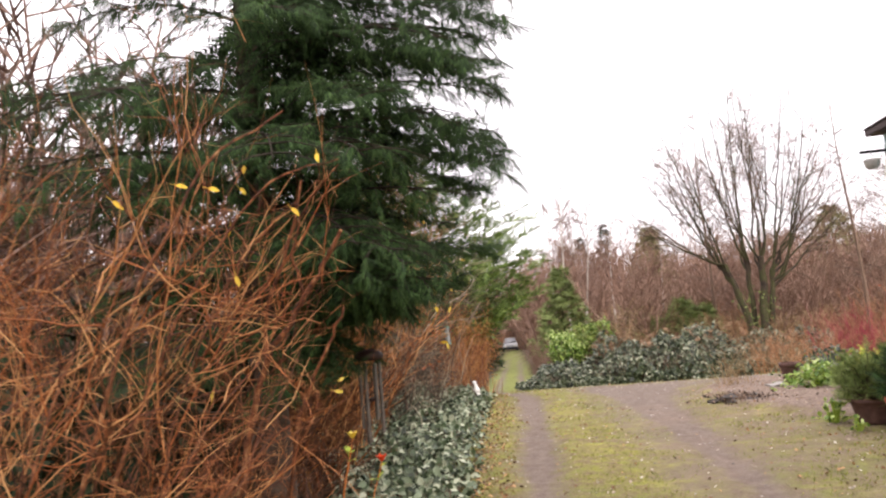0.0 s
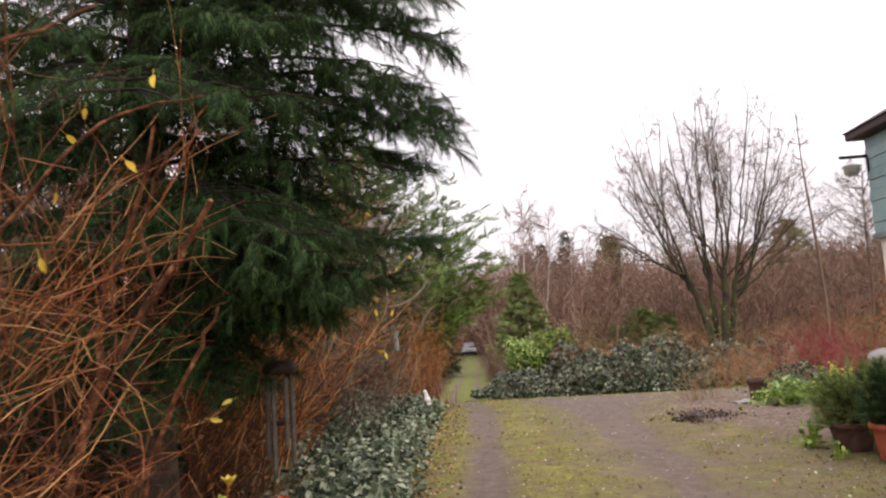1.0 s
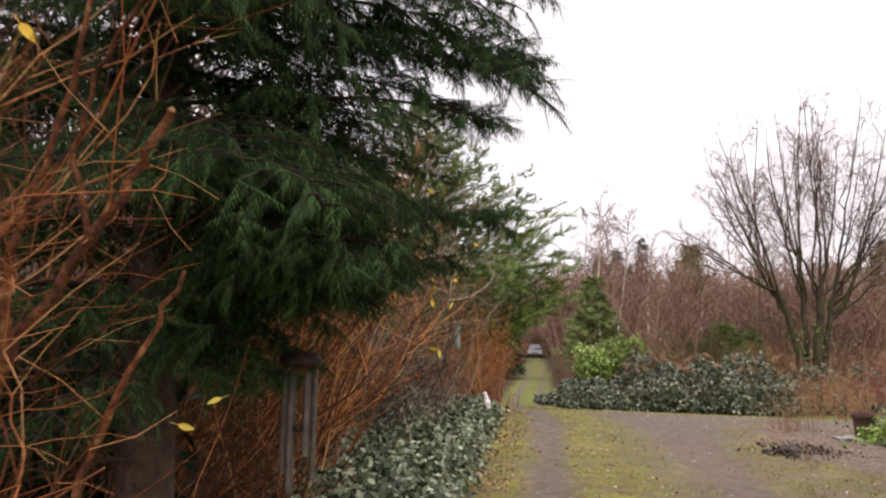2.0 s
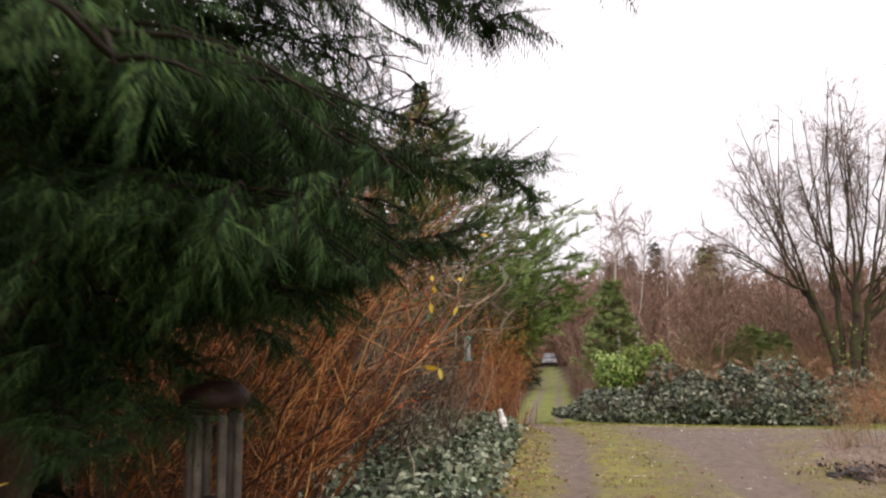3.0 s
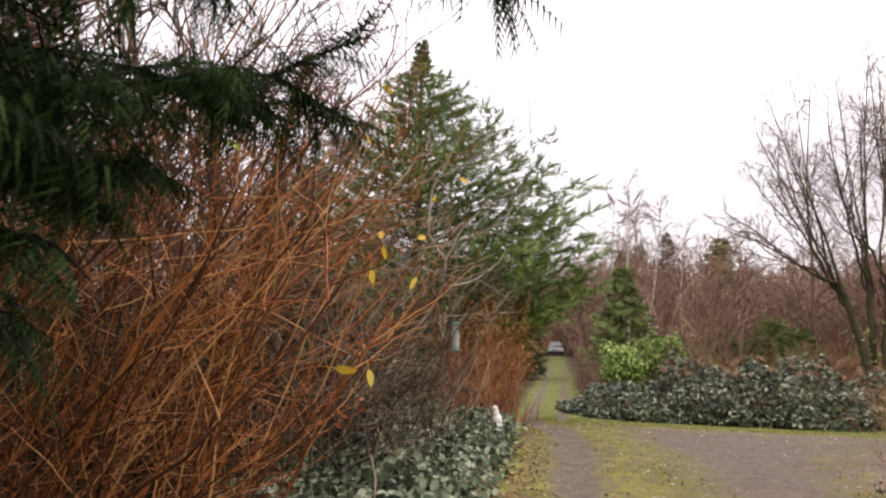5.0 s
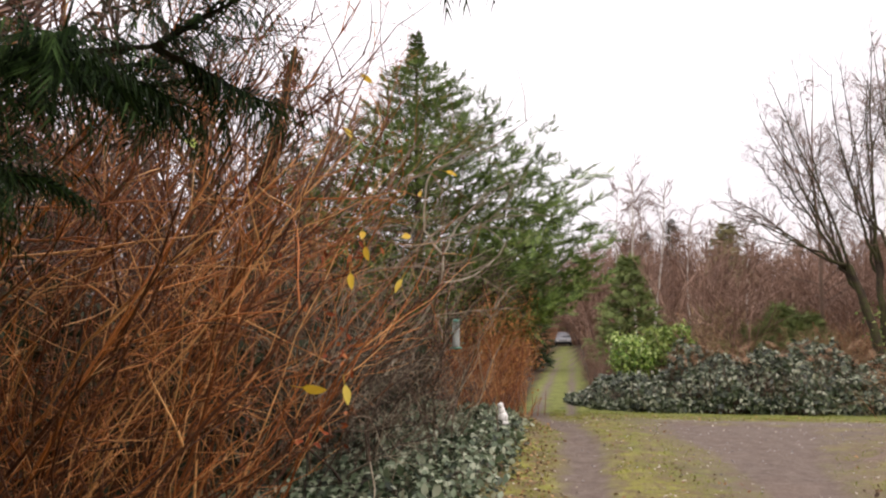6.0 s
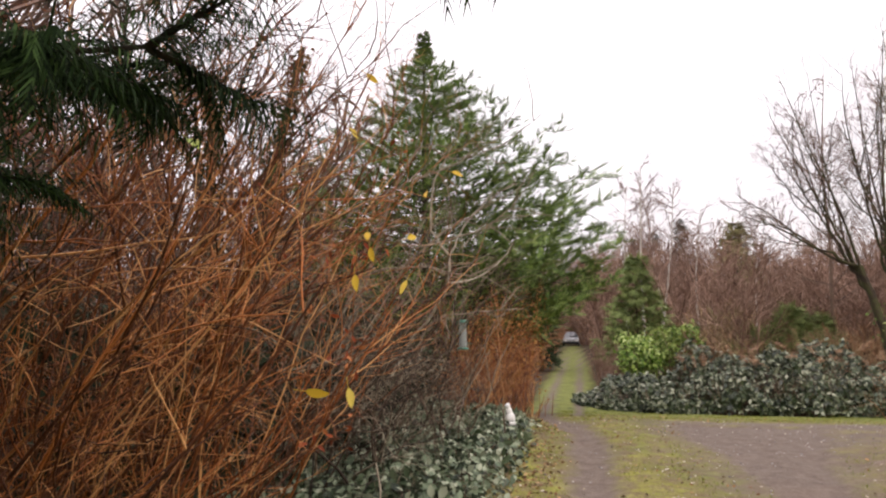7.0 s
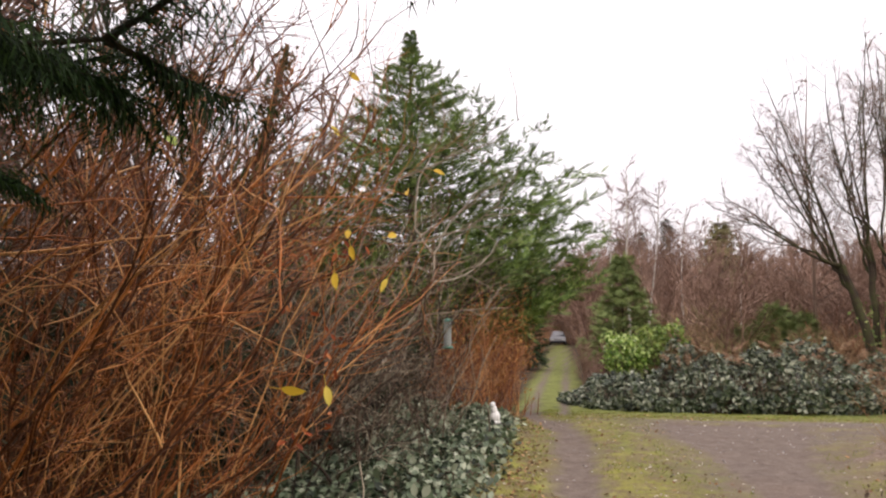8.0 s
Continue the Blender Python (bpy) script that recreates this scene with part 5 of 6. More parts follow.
stand("bare_woodland", "brown woodland behind the parked car", M_WOODHAZE, SAPLINGS, np.stack([x, y], 1), rng.uniform(4, 11, n), 1.5)
stand("russet_scrub", "russet undergrowth behind the parked car", M_RUSSET, SCRUB, np.stack([x + 0.7, y + 1], 1), rng.uniform(2, 5, n), 1.3)
# woods to the left, behind the shrubs
n = 150
y = rng.uniform(-3, 17, n)
x = -4.9 - rng.uniform(0, 1, n) ** 1.2 * 10
stand("bare_woodland", "grey bare woodland behind the garden shrubs", M_TWIG, SAPLINGS, np.stack([x, y], 1), rng.uniform(2.2, 6.2, n), 1.3)
n = 60
y = rng.uniform(-2, 16, n)
x = -3.0 - rng.uniform(0, 1, n) * 4
stand("russet_scrub", "brown undergrowth behind the garden shrubs", M_RUSSET, SCRUB, np.stack([x, y], 1), rng.uniform(1.0, 2.4, n), 1.0)
n = 18
y = rng.uniform(2.5, 9.5, n)
x = rng.uniform(-7.5, -4.3, n)
stand("bare_woodland", "fine grey twigs of bare trees behind the garden", M_PURPLETWIG, SAPLINGS[:2], np.stack([x, y], 1), rng.uniform(3.8, 6.0, n), 1.1)
# dark evergreen leaves added below the bare woods, to block low light
und = thing("added_undergrowth", -4.4, 4, land(-4.4, 4), "dark evergreen leaves added to deepen the shade behind the shrubs", "undergrowth", kind="stuff")
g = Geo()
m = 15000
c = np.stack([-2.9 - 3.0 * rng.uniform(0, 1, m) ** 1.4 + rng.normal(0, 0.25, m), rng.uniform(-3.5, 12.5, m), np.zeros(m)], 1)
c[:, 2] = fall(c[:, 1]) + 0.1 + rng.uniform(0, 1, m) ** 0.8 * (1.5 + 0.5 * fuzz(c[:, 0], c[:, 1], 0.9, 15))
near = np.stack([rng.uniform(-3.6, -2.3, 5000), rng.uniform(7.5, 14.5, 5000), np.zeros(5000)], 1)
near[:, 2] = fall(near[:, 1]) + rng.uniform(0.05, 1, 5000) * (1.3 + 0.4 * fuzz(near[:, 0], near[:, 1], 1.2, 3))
# more added leaves, standing in for dark gaps behind the first shrub
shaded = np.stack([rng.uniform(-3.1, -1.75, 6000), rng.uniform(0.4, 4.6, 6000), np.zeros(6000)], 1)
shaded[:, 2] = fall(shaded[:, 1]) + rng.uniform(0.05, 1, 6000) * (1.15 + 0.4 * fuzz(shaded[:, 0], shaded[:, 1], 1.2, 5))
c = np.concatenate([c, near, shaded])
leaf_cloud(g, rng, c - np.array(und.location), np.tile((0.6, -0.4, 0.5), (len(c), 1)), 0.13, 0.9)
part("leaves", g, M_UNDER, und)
# far wood that closes the view
n = 240
y = rng.uniform(86, 125, n)
x = -60 + 170 * rng.uniform(0, 1, n)
stand("far_woodland", "distant bare woodland closing the view", M_WOODHAZE, SAPLINGS, np.stack([x, y], 1), skyline(y) * rng.uniform(0.7, 1.0, n), 1.6)

# scrub close to the far track, olive patches in the wood
n = 80
y = 22.2 + 22 * rng.uniform(0, 1, n) ** 1.3
x = bend(y) + np.interp(y, (22, 30, 45), (0.85, 1.0, 1.5)) + rng.uniform(0, 1, n) ** 1.3 * 1.2
stand("tan_scrub", "pinkish tan scrub beside the far track", M_WOODHAZE, SCRUB, np.stack([x, y], 1), rng.uniform(0.7, 1.6, n), 0.7)
n = 110
y = rng.uniform(23.2, 36, n)
x = bend(y) + 2.5 + rng.uniform(0, 1, n) * 0.55 * y
ok = fuzz(x, y, 0.35, 4) > 0.0
stand("olive_scrub", "olive green undergrowth in the winter scrub", M_OLIVE, SCRUB, np.stack([x, y], 1)[ok], rng.uniform(1.2, 2.6, n)[ok], 1.2)

# birches
rng = np.random.default_rng(95)
for bx, by, hh in ((1.35, 30, 8.4), (1.85, 31, 7.4), (0.75, 33, 7.6), (3.6, 34, 7.0), (2.6, 38, 8.6), (6.2, 36, 6.6)):
    tr = thing("birch_tree", bx, by, land(bx, by), "slim white barked birch without leaves", "tree", "birches in the scrub")
    pts = path(rng, (0, 0, -0.1), (rng.normal(0, 0.04), 0, 1), hh, 9, 0.035)
    g = Geo()
    tube(g, pts, np.linspace(0.06, 0.01, 10), 6)
    part("trunk", g, M_BIRCH, tr, smooth=True)
    g = Geo()
    for i in range(32):
        t = rng.uniform(0.35, 0.98) * 8.9
        a = int(t)
        grow(rng, g, pts[a] + (pts[a + 1] - pts[a]) * (t - a), (*rng.normal(0, 1.0, 2), 1), 1.8 * (1.25 - t / 9), 0.015, 2, 6, 0.55, 0.0, 0.14)
    part("branches", g, M_PURPLETWIG, tr)

# young green conifers in the scrub, dark far ones
rng = np.random.default_rng(97)
for cx, cy, hh, rr in ((0.95, 27, 4.0, 1.25), (5.0, 25, 2.3, 0.9), (5.9, 26, 2.1, 0.8), (4.2, 25.6, 1.7, 0.8)):
    conifer("young_pine", "soft green young pine in the russet scrub", cx, cy, hh, 0.25, lambda s: rr * (1 - s) ** 0.8 + 0.05, 60, rng, M_SOFTGREEN, SPRAY_FAR, 0.3, branchlets=6, per=9, rise=0.5, droop=0.1, trunk_r=0.05, hang=0.15, group="young pines")
for cx, cy, hh, rr in ((24.4, 62, 10.4, 2.4), (9.6, 62, 10.0, 2.2)):
    conifer("pine_tree", "broad olive brown tree above the bare wood", cx, cy, hh, 1.5, lambda s: rr * (1 - s ** 3) + 0.1, 70, rng, M_OLIVE, SPRAY_FAR, 0.8, branchlets=5, per=4, rise=0.4, droop=0.1, trunk_r=0.2, group="broad trees in the wood")
for cx, cy, hh in ((11.6, 128, 19.5), (7.0, 126, 17.3), (4.5, 130, 16.4), (20, 128, 17)):
    conifer("spruce_tree", "dark distant spruce above the bare wood", cx, cy, hh + 0.0, 2.0, lambda s: 3.2 * (1 - s) ** 0.9 + 0.1, 40, rng, M_FARGREEN, SPRAY_FAR, 1.5, branchlets=4, per=3, rise=0.1, droop=0.3, trunk_r=0.25, group="distant spruces")
conifer("dark_evergreen", "dark evergreen bush beside the far track", -2.75, 34, 3.1, 0.2, lambda s: 0.75 * (1 - s) ** 0.6 + 0.1, 48, rng, M_NEEDLE, SPRAY_FAR, 0.3, branchlets=5, per=4, rise=0.3, droop=0.2, trunk_r=0.08, hang=0.2)

# two ivy-clad trunks behind the second shrub
rng = np.random.default_rng(98)
for pts in ([(-3.8, 10, -0.1), (-3.77, 10, 1.3), (-3.75, 10, 2.7), (-3.77, 10, 3.95)], [(-3.6, 10.2, -0.1), (-3.42, 10.2, 1.4), (-3.2, 10.2, 2.8), (-2.85, 10.2, 4.2)]):
    pts = np.array(pts)
    bx, by = pts[0][:2]
    tr = thing("ivy_clad_tree", bx, by, land(bx, by), "bare tree trunk clad in brown green ivy", "tree")
    q = pts - np.array(tr.location)
    u = np.linspace(0, 3, 16)
    line = np.stack([np.interp(u, range(4), q[:, k]) for k in range(3)], 1)
    g = Geo()
    tube(g, line, np.linspace(0.1, 0.03, 16), 8)
    part("trunk", g, M_MOSSBARK, tr, smooth=True)
    g = Geo()
    t = rng.uniform(0, 14.9, 2600)
    a = t.astype(int)
    c = line[a] + (line[a + 1] - line[a]) * (t - a)[:, None]
    off = unit(rng.normal(0, 1, (2600, 3)) * np.array((1, 1, 0.2))) * (rng.uniform(0.4, 1, 2600) * (0.24 - 0.008 * t))[:, None]
    leaf_cloud(g, rng, c + off, off, 0.05, 0.6)
    part("ivy", g, M_IVY, tr, "ivy leaves on the trunk")
    g = Geo()
    for i in range(16):
        a = rng.integers(5, 15)
        grow(rng, g, line[a], (*rng.normal(0, 0.8, 2), 0.8), 0.8, 0.009, 2, 5, 0.6, 0.02, 0.14)
    part("branches", g, M_TWIG, tr)

# ---- crimson dogwood, heather and orange bush on the right ----
rng = np.random.default_rng(101)
shrub("dogwood", "crimson stemmed dogwood bush without leaves", ring_bases(rng, [(8.0, 18.2), (8.5, 18.4), (7.6, 18.3)], 90, 0.25), rng, (0.9, 1.6), (0, 0), 0.25, M_CRIMSON, M_CRIMSON, twigs=7, small=3, radius=0.009, main=20, twig_len=0.4)
shrub("russet_bush", "pinkish brown twiggy bush below the bare tree", ring_bases(rng, [(5.6, 17.6), (6.4, 17.9), (7.0, 17.2), (6.0, 18.4)], 110, 0.35), rng, (0.6, 1.3), (0, 0), 0.35, M_RUSSET, M_RUSSET, twigs=7, small=4, radius=0.006, main=12, twig_len=0.35)
bush = shrub("orange_bush", "small bush with orange red withered leaves", ring_bases(rng, [(7.0, 13.4), (7.5, 13.2)], 40, 0.22), rng, (0.8, 1.7), (0, 0), 0.28, M_STEM, M_RUSSET, twigs=7, small=3, radius=0.007, main=16, twig_len=0.35)
g = Geo()
c = rng.normal((7.15, 13.3, 1.2), (0.3, 0.3, 0.28), (280, 3))
c = c[c[:, 2] > 0.2]
leaf_cloud(g, rng, c - np.array(bush.location), np.tile((-0.4, -0.7, 0.4), (len(c), 1)), 0.05, 1.0)
part("withered_leaves", g, M_REDLEAF, bush)

# ---- the flower bed ----
def stone(rng, x, y, size, mat=M_ROCK, label="rough dark stone edging the bed"):
    bm = bmesh.new()
    bmesh.ops.create_icosphere(bm, subdivisions=2, radius=1)
    for v in bm.verts:
        v.co *= 1 + 0.75 * noise.noise(v.co * 1.7 + Vector((x * 9, y * 7, 0)))
        v.co = Vector((v.co.x * size * rng_scale[0], v.co.y * size * rng_scale[1], v.co.z * size * 0.55))
    ob = part("stone", bm, mat, None)
    ob.location = (x, y, land(x, y) + 0.03 + size * 0.15)
    return tagged(ob, label, "stone", "stones round the bed")


rng = np.random.default_rng(111)
for i in range(22):
    a, d = rng.uniform(0, 6.283), rng.uniform(0.1, 1) ** 0.6
    rng_scale = (rng.uniform(0.7, 1.5), rng.uniform(0.7, 1.2))
    stone(rng, 2.88 + 0.42 * d * math.cos(a), 9.95 + 0.36 * d * math.sin(a), rng.uniform(0.025, 0.06))
for x, y, s in ((2.82, 9.86, 0.12), (2.98, 9.95, 0.09), (3.2, 10.12, 0.07)):
    rng_scale = (rng.uniform(0.9, 1.2), rng.uniform(0.8, 1.1))
    stone(rng, x, y, s)
chips = thing("bark_chips", 2.9, 9.95, land(2.9, 9.95), "dark bark chips and dead leaves round the stones", "bark chips", kind="stuff")
n = 460
x, y = rng.normal(2.92, 0.25, n), rng.normal(9.95, 0.22, n)
g = Geo()
leaf_cloud(g, rng, np.stack([x - 2.9, y - 9.95, np.full(n, 0.05) + rng.uniform(0, 0.05, n)], 1), np.tile((0, 0, 1.0), (n, 1)), 0.05, 0.7)
part("leaves", g, M_CHIPS, chips)
rng_scale = (1.3, 0.9)
stone(rng, 3.75, 10.95, 0.12, M_STONE, "pale flat stone in the bed")


def potted(name, label, x, y, r, h, mat, rim=True):
    ob = thing(name, x, y, land(x, y) + 0.02, label, "plant pot")
    prof = [(r * 0.72, 0), (r * 0.95, h * 0.8), (r * 0.96, h * 0.82), (r * 1.08, h * 0.83), (r * 1.1, h), (r * 0.98, h), (r * 0.95, h * 0.88), (r * 0.3, h * 0.86)]
    part("pot", lathe(prof, 28), mat, ob, smooth=False)
    part("soil", moved(lathe([(r * 0.96, 0), (r * 0.9, 0.015), (r * 0.3, 0.025)], 20), 0, 0, h * 0.87), M_LITTER, ob, "dark potting soil")
    return ob


potted("plant_pot", "weathered brown plant pot standing in the bed", 4.02, 11.1, 0.14, 0.36, M_BROWNPOT)
potted("plant_pot", "terracotta red plant pot beside the drive", 3.83, 6.95, 0.2, 0.33, M_TERRACOTTA)
potted("plant_pot", "dark brown planter with a dwarf pine", 3.72, 7.55, 0.22, 0.26, M_BROWNPOT)


def needle_bush(name, label, x, y, z, w, h, n, mat, size, rng, category="bush"):
    """A rounded bush of needle sprays on short stems."""
    ob = thing(name, x, y, z, label, category)
    st, g = Geo(), Geo()
    places, ax, sz = [], [], []
    for i in range(n):
        a, e = rng.uniform(0, 6.28), rng.uniform(0.1, 1.4)
        d = np.array((math.cos(a) * math.cos(e), math.sin(a) * math.cos(e), math.sin(e)))
        tip = d * np.array((w, w, h)) * rng.uniform(0.6, 1.0)
        pts = path(rng, (0, 0, 0), tip, np.linalg.norm(tip), 4, 0.12)
        tube(st, pts, np.linspace(0.008, 0.003, 5), 4)
        for k in (2, 3, 3, 4, 4, 4):
            places.append(pts[k])
            ax.append((unit(d + rng.normal(0, 0.5, 3) + UP * 0.2), unit(rng.normal(0, 0.7, 3) + UP)))
            sz.append(size * rng.uniform(0.7, 1.3))
    ax = np.array(ax)
    scatter(g, SPRAY_FAR[0], SPRAY_FAR[1], places, axes_from(ax[:, 0], ax[:, 1]), sz)
    part("stems", st, M_BARK, ob)
    part("needles", g, mat, ob)
    return ob


rng = np.random.default_rng(113)
needle_bush("dwarf_pine", "dark green dwarf pine in a planter", 3.72, 7.55, land(3.72, 7.55) + 0.24, 0.4, 0.58, 130, M_SOFTGREEN, 0.15, rng)
needle_bush("dwarf_conifer", "small dark conifer growing in the red pot", 3.83, 6.95, land(3.83, 6.95) + 0.3, 0.3, 0.62, 90, M_NEEDLE, 0.14, rng)
needle_bush("dwarf_conifer", "low dark green conifer in the bed", 4.35, 8.3, land(4.35, 8.3) + 0.05, 0.5, 0.75, 110, M_NEEDLE_LIGHT, 0.16, rng)


def leafy_clump(name, label, x, y, w, h, n, mat, size, rng, category="plant"):
    """A clump of broad leaves on stalks."""
    ob = thing(name, x, y, land(x, y) + 0.03, label, category)
    st, g = Geo(), Geo()
    c = np.stack([rng.normal(0, w * 0.5, n), rng.normal(0, w * 0.4, n), np.abs(rng.uniform(0.15, 1, n)) * h], 1)
    c[:, 2] *= np.exp(-(c[:, 0] ** 2 + c[:, 1] ** 2) / (w * w) * 0.8)
    for p in c[:: max(1, n // 70)]:
        tube(st, [(p[0] * 0.3, p[1] * 0.3, -0.03), (p[0] * 0.7, p[1] * 0.7, p[2] * 0.6), p], 0.004, 4)
    leaf_cloud(g, rng, c, np.stack([c[:, 0] * 0.8, c[:, 1] * 0.8 - 0.2, np.full(n, 0.7)], 1), size, 0.5)
    part("stalks", st, M_GREENLEAF, ob)
    part("leaves", g, mat, ob)
    return ob


leafy_clump("leafy_plant", "clump of light green leaves beside the brown pot", 4.3, 10.7, 0.5, 0.42, 420, M_LAUREL, 0.09, rng)
leafy_clump("leafy_plant", "small clump of light green leaves by the planter", 3.4, 7.75, 0.16, 0.28, 60, M_LAUREL, 0.07, rng)
leafy_clump("leafy_plant", "tiny green seedling at the edge of the bed", 3.42, 7.2, 0.08, 0.14, 20, M_LAUREL, 0.05, rng)
leafy_clump("yellow_shrub", "low shrub with bright yellow green leaves", 5.1, 11.0, 0.35, 0.6, 200, M_LIME, 0.07, rng, "shrub")
leafy_clump("leafy_plant", "spreading green plant behind the bed", 5.0, 12.0, 0.7, 0.5, 420, M_HEDGE, 0.08, rng)
shrub("dry_plant", "dry brown stalks of a dead garden plant", ring_bases(rng, [(3.15, 11.5), (3.4, 11.6)], 34, 0.12), rng, (0.3, 0.7), (0, 0), 0.25, M_TANSCRUB, M_TANSCRUB, twigs=5, small=3, radius=0.004, main=10, twig_len=0.18, category="plant")

# mushroom-shaped stone near the house
stad = thing("staddle_stone", 4.95, 9.2, land(4.95, 9.2), "grey mushroom shaped staddle stone beside the house", "stone")
part("shaft", lathe([(0.13, -0.05), (0.12, 0.1), (0.09, 0.62), (0.09, 0.68)], 16), M_STONE, stad, smooth=True)
part("cap", moved(lathe([(0.1, 0), (0.2, 0.03), (0.22, 0.07), (0.18, 0.13), (0.09, 0.17), (0.01, 0.18)], 20), 0, 0, 0.68), M_STONE, stad, smooth=True)

# ---- the house ----
def box_bm(x0, y0, z0, x1, y1, z1, bevel=0.0):
    bm = bmesh.new()
    bmesh.ops.create_cube(bm, size=1, matrix=Matrix.Translation(((x0 + x1) / 2, (y0 + y1) / 2, (z0 + z1) / 2)) @ Matrix.Diagonal((x1 - x0, y1 - y0, z1 - z0, 1)))
    if bevel:
        bmesh.ops.bevel(bm, geom=bm.edges[:], offset=bevel, segments=2, affect="EDGES")
    return bm


HX, HY = 5.1, 9.4
house = thing("house", HX, HY, 0, "house with white lower wall, pale teal boarding and dark roof", "house")
part("wall", box_bm(0.03, -12, -0.3, 7, -0.03, 2.2), M_RENDER, house, "white rendered lower wall")
for i in range(9):
    part("board", box_bm(-0.012 - 0.008 * (i % 2), -12.01, 2.27 + i * 0.135, 7.01, 0.012 + 0.004 * (i % 2), 2.27 + i * 0.135 + 0.133, 0.006), M_TEALWALL, house, "pale teal board")
part("string_course", box_bm(-0.04, -12.04, 2.2, 7.04, 0.04, 2.27, 0.01), M_TRIM, house, "grey string course")
part("fascia", box_bm(-0.17, -12.26, 3.5, 7.26, 0.17, 3.6, 0.01), M_SLATE, house, "dark eaves board")
bm = bmesh.new()
vs = [bm.verts.new(p) for p in [(-0.2, -12.3, 3.6), (7.3, -12.3, 3.6), (7.3, 0.2, 3.6), (-0.2, 0.2, 3.6), (3.5, -8.5, 5.6), (3.5, -3.5, 5.6)]]
for f in ((0, 1, 4), (1, 2, 5, 4), (2, 3, 5), (3, 0, 4, 5), (3, 2, 1, 0)):
    bm.faces.new([vs[k] for k in f])
part("roof", bm, M_SLATE, house, "dark hipped slate roof")
br = part("wall_bracket", box_bm(-0.36, -0.05, 3.24, 0.0, -0.01, 3.28, 0.008), M_CARDARK, house, "dark wall bracket")
part("brace", box_bm(-0.03, -0.05, 3.05, -0.005, -0.01, 3.24, 0.006), M_CARDARK, br)
basket = thing("hanging_basket", HX - 0.22, HY - 0.03, 3.02, "pale hanging pot below a dark wall bracket", "hanging basket")
part("pot", lathe([(0.05, 0), (0.085, 0.03), (0.1, 0.11), (0.105, 0.13), (0.09, 0.13), (0.08, 0.1)], 20), M_STONE, basket, smooth=True)
g = Geo()
for a in (0.3, 2.4, 4.5):
    tube(g, [(0.1 * math.cos(a), 0.1 * math.sin(a), 0.12), (0, 0, 0.215)], 0.003, 4)
tube(g, [(0, 0, 0.2), (0, 0, 0.24)], 0.004, 4)
part("chain", g, M_CORD, basket)
for wy in (-2.6, -6.4):
    win = part("window", box_bm(-0.03, wy - 0.62, 0.95, 0.1, wy + 0.62, 2.1, 0.01), M_WHITE, house)
    for k in (-0.3, 0.3):
        part("pane", box_bm(-0.035, wy + k - 0.26, 1.02, -0.031, wy + k + 0.26, 2.03), M_GLASS, win)

# ---- the car at the end of the track ----
car = thing("car", -4.35, 84, land(-4.35, 84), "pale silver car parked at the end of the track", "car")
car.rotation_euler = (0, 0, radians(3))


def car_section(y, half, z0, z1, shoulder):
    return [(-half, y, z0), (-half * 1.0, y, z0 + 0.25), (-half * 0.99, y, z1 * 0.75), (-half * shoulder, y, z1), (half * shoulder, y, z1), (half * 0.99, y, z1 * 0.75), (half, y, z0 + 0.25), (half, y, z0)]


def loft(sections):
    g = Geo()
    n = len(sections[0])
    v = np.array([p for s in sections for p in s])
    q = [(i * n + j, i * n + (j + 1) % n, (i + 1) * n + (j + 1) % n, (i + 1) * n + j) for i in range(len(sections) - 1) for j in range(n)]
    g.add(v, quads=q)
    for s in (sections[0], sections[-1]):
        g.add(s, tris=[(0, k, k + 1) for k in range(1, n - 1)])
    return g


part("body", loft([car_section(0, 0.74, 0.35, 0.75, 0.9), car_section(0.12, 0.86, 0.28, 0.88, 0.9), car_section(1.2, 0.9, 0.25, 0.98, 0.92), car_section(3.6, 0.9, 0.25, 1.0, 0.92), car_section(4.2, 0.85, 0.3, 0.95, 0.9)]), M_CARBODY, car, smooth=False)
part("cabin", loft([car_section(1.0, 0.78, 0.95, 1.0, 0.95), car_section(1.7, 0.7, 0.95, 1.46, 0.85), car_section(3.2, 0.7, 0.95, 1.5, 0.85), car_section(3.9, 0.76, 0.95, 1.02, 0.95)]), M_CARBODY, car)
bm = bmesh.new()
bm.faces.new([bm.verts.new(p) for p in [(-0.68, 1.06, 1.03), (0.68, 1.06, 1.03), (0.56, 1.66, 1.42), (-0.56, 1.66, 1.42)]])
bmesh.ops.solidify(bm, geom=bm.faces[:], thickness=-0.02)
part("windscreen", bm, M_GLASS, car)
part("bumper", box_bm(-0.84, -0.06, 0.24, 0.84, 0.12, 0.5, 0.03), M_CARDARK, car, "dark lower bumper")
for sx in (-0.6, 0.6):
    part("headlight", box_bm(sx - 0.15, -0.02, 0.58, sx + 0.15, 0.06, 0.72, 0.02), M_WHITE, car)
for sx in (-0.82, 0.82):
    for sy in (0.85, 3.35):
        wh = new("wheel")
        wh.parent, wh.location, wh.rotation_euler = car, (sx, sy, 0.32), (0, radians(90), 0)
        part("tyre", lathe([(0.2, -0.1), (0.3, -0.1), (0.32, -0.07), (0.32, 0.07), (0.3, 0.1), (0.2, 0.1)], 24, False), M_CARDARK, wh)
        part("rim", lathe([(0.02, -0.06), (0.2, -0.09), (0.2, 0.09), (0.02, 0.06)], 16), M_STONE, wh)

# ---- litter, moss tufts and pebbles on the drive ----
rng = np.random.default_rng(121)


def on_ground(x, y):
    rut, road, bed = plan_masks(x, y)
    return fall(y) + bank(x, y) - 0.03 * rut - 0.012 * road + 0.06 * bed, rut, road, bed


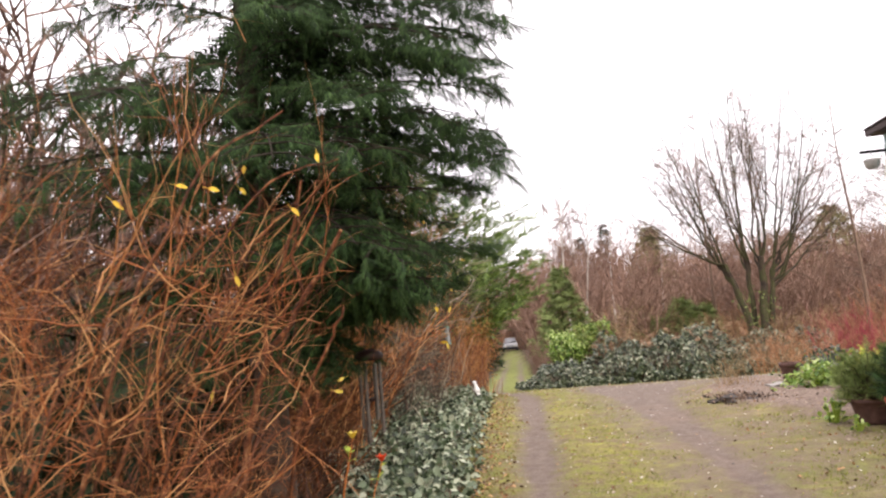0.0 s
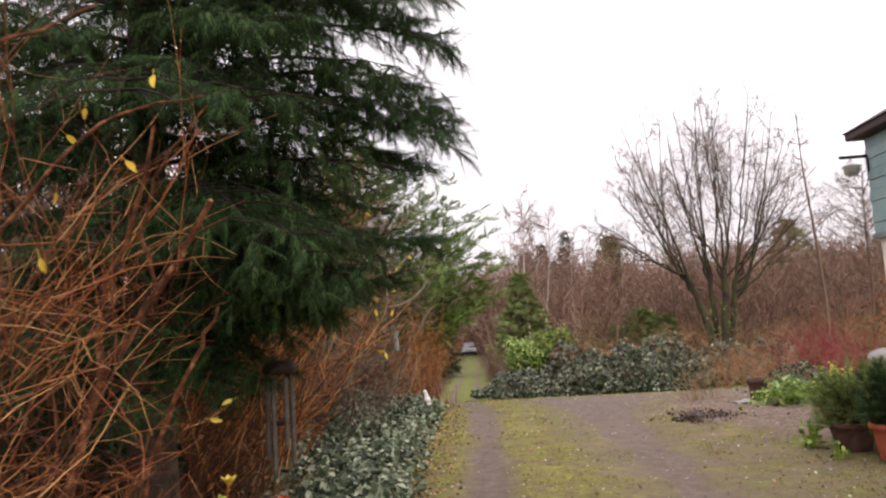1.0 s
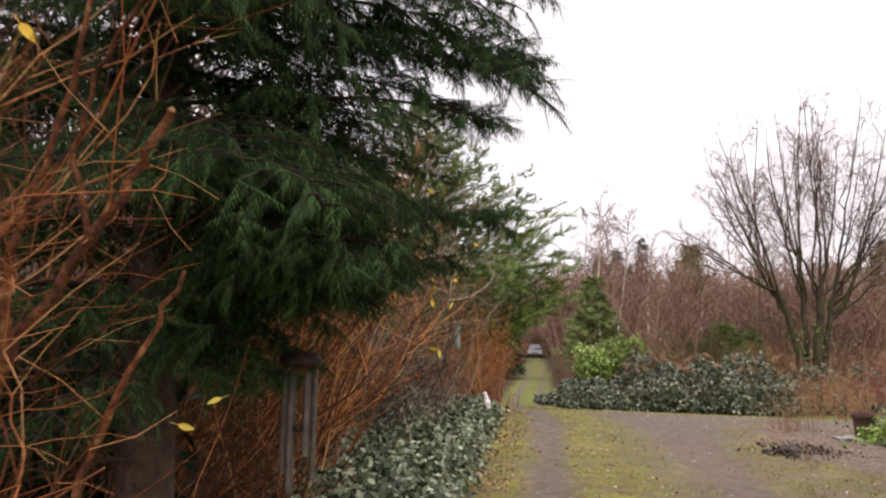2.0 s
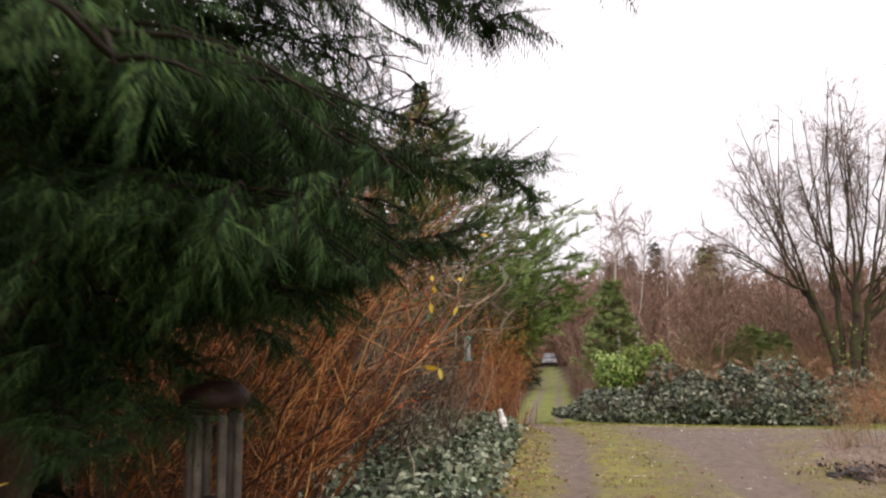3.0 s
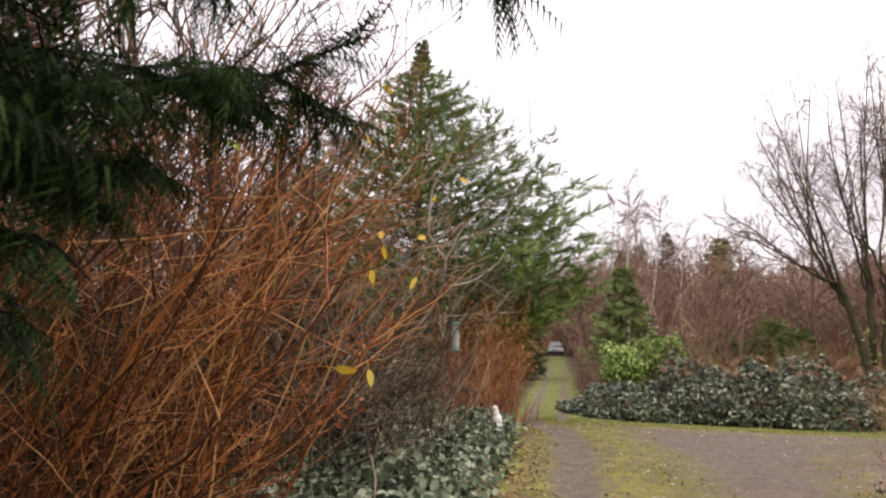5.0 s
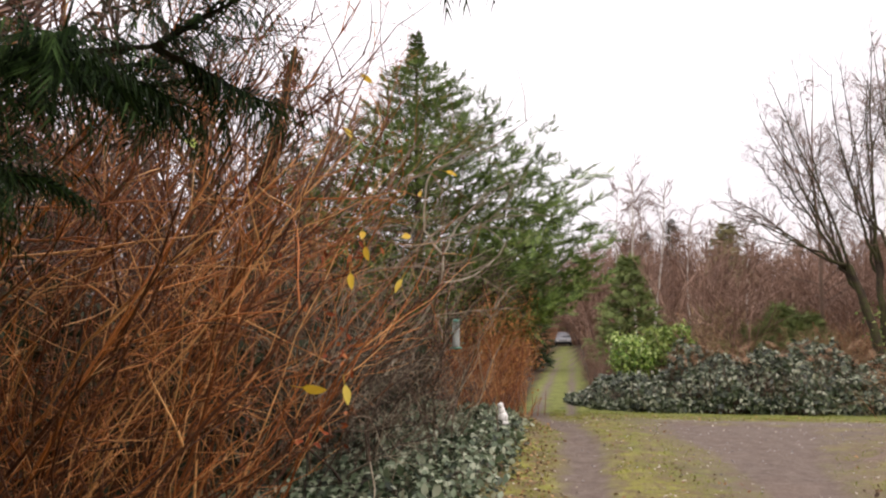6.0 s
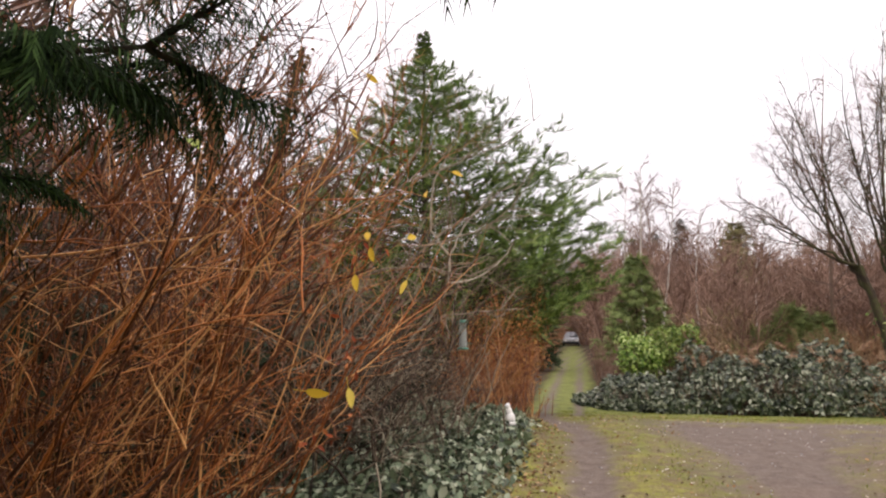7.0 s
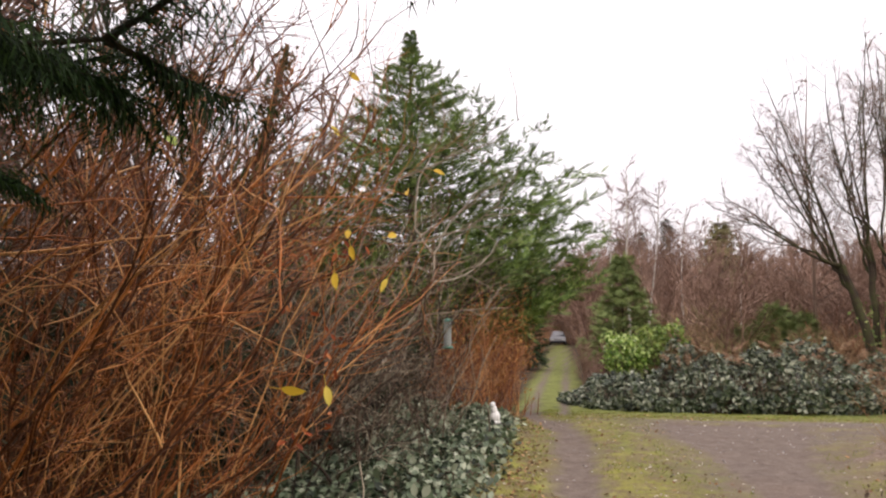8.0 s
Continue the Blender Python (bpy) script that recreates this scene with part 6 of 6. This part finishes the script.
lit = thing("leaf_litter", 0, 0, 0, "scattered small dead brown leaves on the moss", "leaves", kind="stuff")
n = 3000
y = 3.5 + 13 * rng.uniform(0, 1, n)
x = np.where(rng.uniform(0, 1, n) < 0.45, border(y) + np.abs(rng.normal(0, 0.22, n)), rng.uniform(-0.6, 5.0, n))
z, rut, road, bed = on_ground(x, y)
ok = rng.uniform(0, 1, n) > 0.96 * np.maximum(rut, road)
x, y, z = x[ok], y[ok], z[ok] + 0.014
g = Geo()
leaf_cloud(g, rng, np.stack([x, y, z], 1), np.tile((0, 0, 1.0), (len(x), 1)), 0.042, 0.4)
part("leaves", g, M_LITTER, lit)

M_PALELITTER = ramp_material("bleached_leaf", [(0.3, 0.24, 0.17), (0.48, 0.42, 0.33), (0.62, 0.57, 0.48)], 4, 0.8, 0, island=0.7)
bits = thing("bleached_leaves", 0, 0, 0, "small pale bleached leaves scattered over the moss", "leaves", kind="stuff")
n = 1500
y = 4 + 11 * rng.uniform(0, 1, n)
x = rng.uniform(-0.7, 5.5, n)
z, rut, road, bed = on_ground(x, y)
ok = rng.uniform(0, 1, n) > 0.8 * np.maximum(rut, road)
g = Geo()
leaf_cloud(g, rng, np.stack([x, y, z + 0.014], 1)[ok], np.tile((0, 0, 1.0), (int(ok.sum()), 1)), 0.034, 0.3)
part("leaves", g, M_PALELITTER, bits)

tufts = thing("moss_tufts", 0, 0, 0, "short yellow green mossy grass on the drive", "grass", kind="stuff")
n = 60000
y = 3.2 + 16 * rng.uniform(0, 1, n) ** 1.2
x = rng.uniform(-0.9, 4.6, n)
z, rut, road, bed = on_ground(x, y)
ok = (rng.uniform(0, 1, n) > 1.3 * np.maximum(np.maximum(rut, road), bed)) & (fuzz(x, y, 2.6, 12) > -0.35)
x, y, z = x[ok], y[ok], z[ok]
g = Geo()
d = unit(np.stack([rng.normal(0, 0.6, len(x)), rng.normal(0, 0.6, len(x)), np.ones(len(x))], 1))
s = rng.uniform(0.012, 0.035, len(x))
scatter(g, BLADE_V, BLADE_F, np.stack([x, y, z - 0.002], 1), axes_from(d, rng.normal(0, 1, (len(x), 3))), np.stack([s * 0.3, s, s], 1))
part("blades", g, M_GRASS, tufts)

peb = thing("pebbles", 0, 0, 0, "loose pale pebbles and grit on the drive", "gravel", kind="stuff")
n = 3600
y = 3.6 + 13 * rng.uniform(0, 1, n)
x = rng.uniform(-0.5, 7.0, n)
z, rut, road, bed = on_ground(x, y)
clump = np.exp(-((x - 0.75) ** 2 + ((y - 11.2) / 1.6) ** 2) * 3)
ok = rng.uniform(0, 1, n) < 0.12 + 0.7 * road + 0.8 * clump + 0.2 * rut + 0.3 * bed
x, y, z = x[ok], y[ok], z[ok]
bm = bmesh.new()
bmesh.ops.create_icosphere(bm, subdivisions=1, radius=1)
tv = np.array([v.co[:] for v in bm.verts]) * np.array((1, 0.8, 0.5))
tf = np.array([[v.index for v in f.verts] for f in bm.faces])
bm.free()
g = Geo()
scatter(g, tv, tf, np.stack([x, y, z + 0.002], 1), upright(len(x), rng), rng.uniform(0.004, 0.016, len(x)))
part("stones", g, M_PEBBLE, peb)
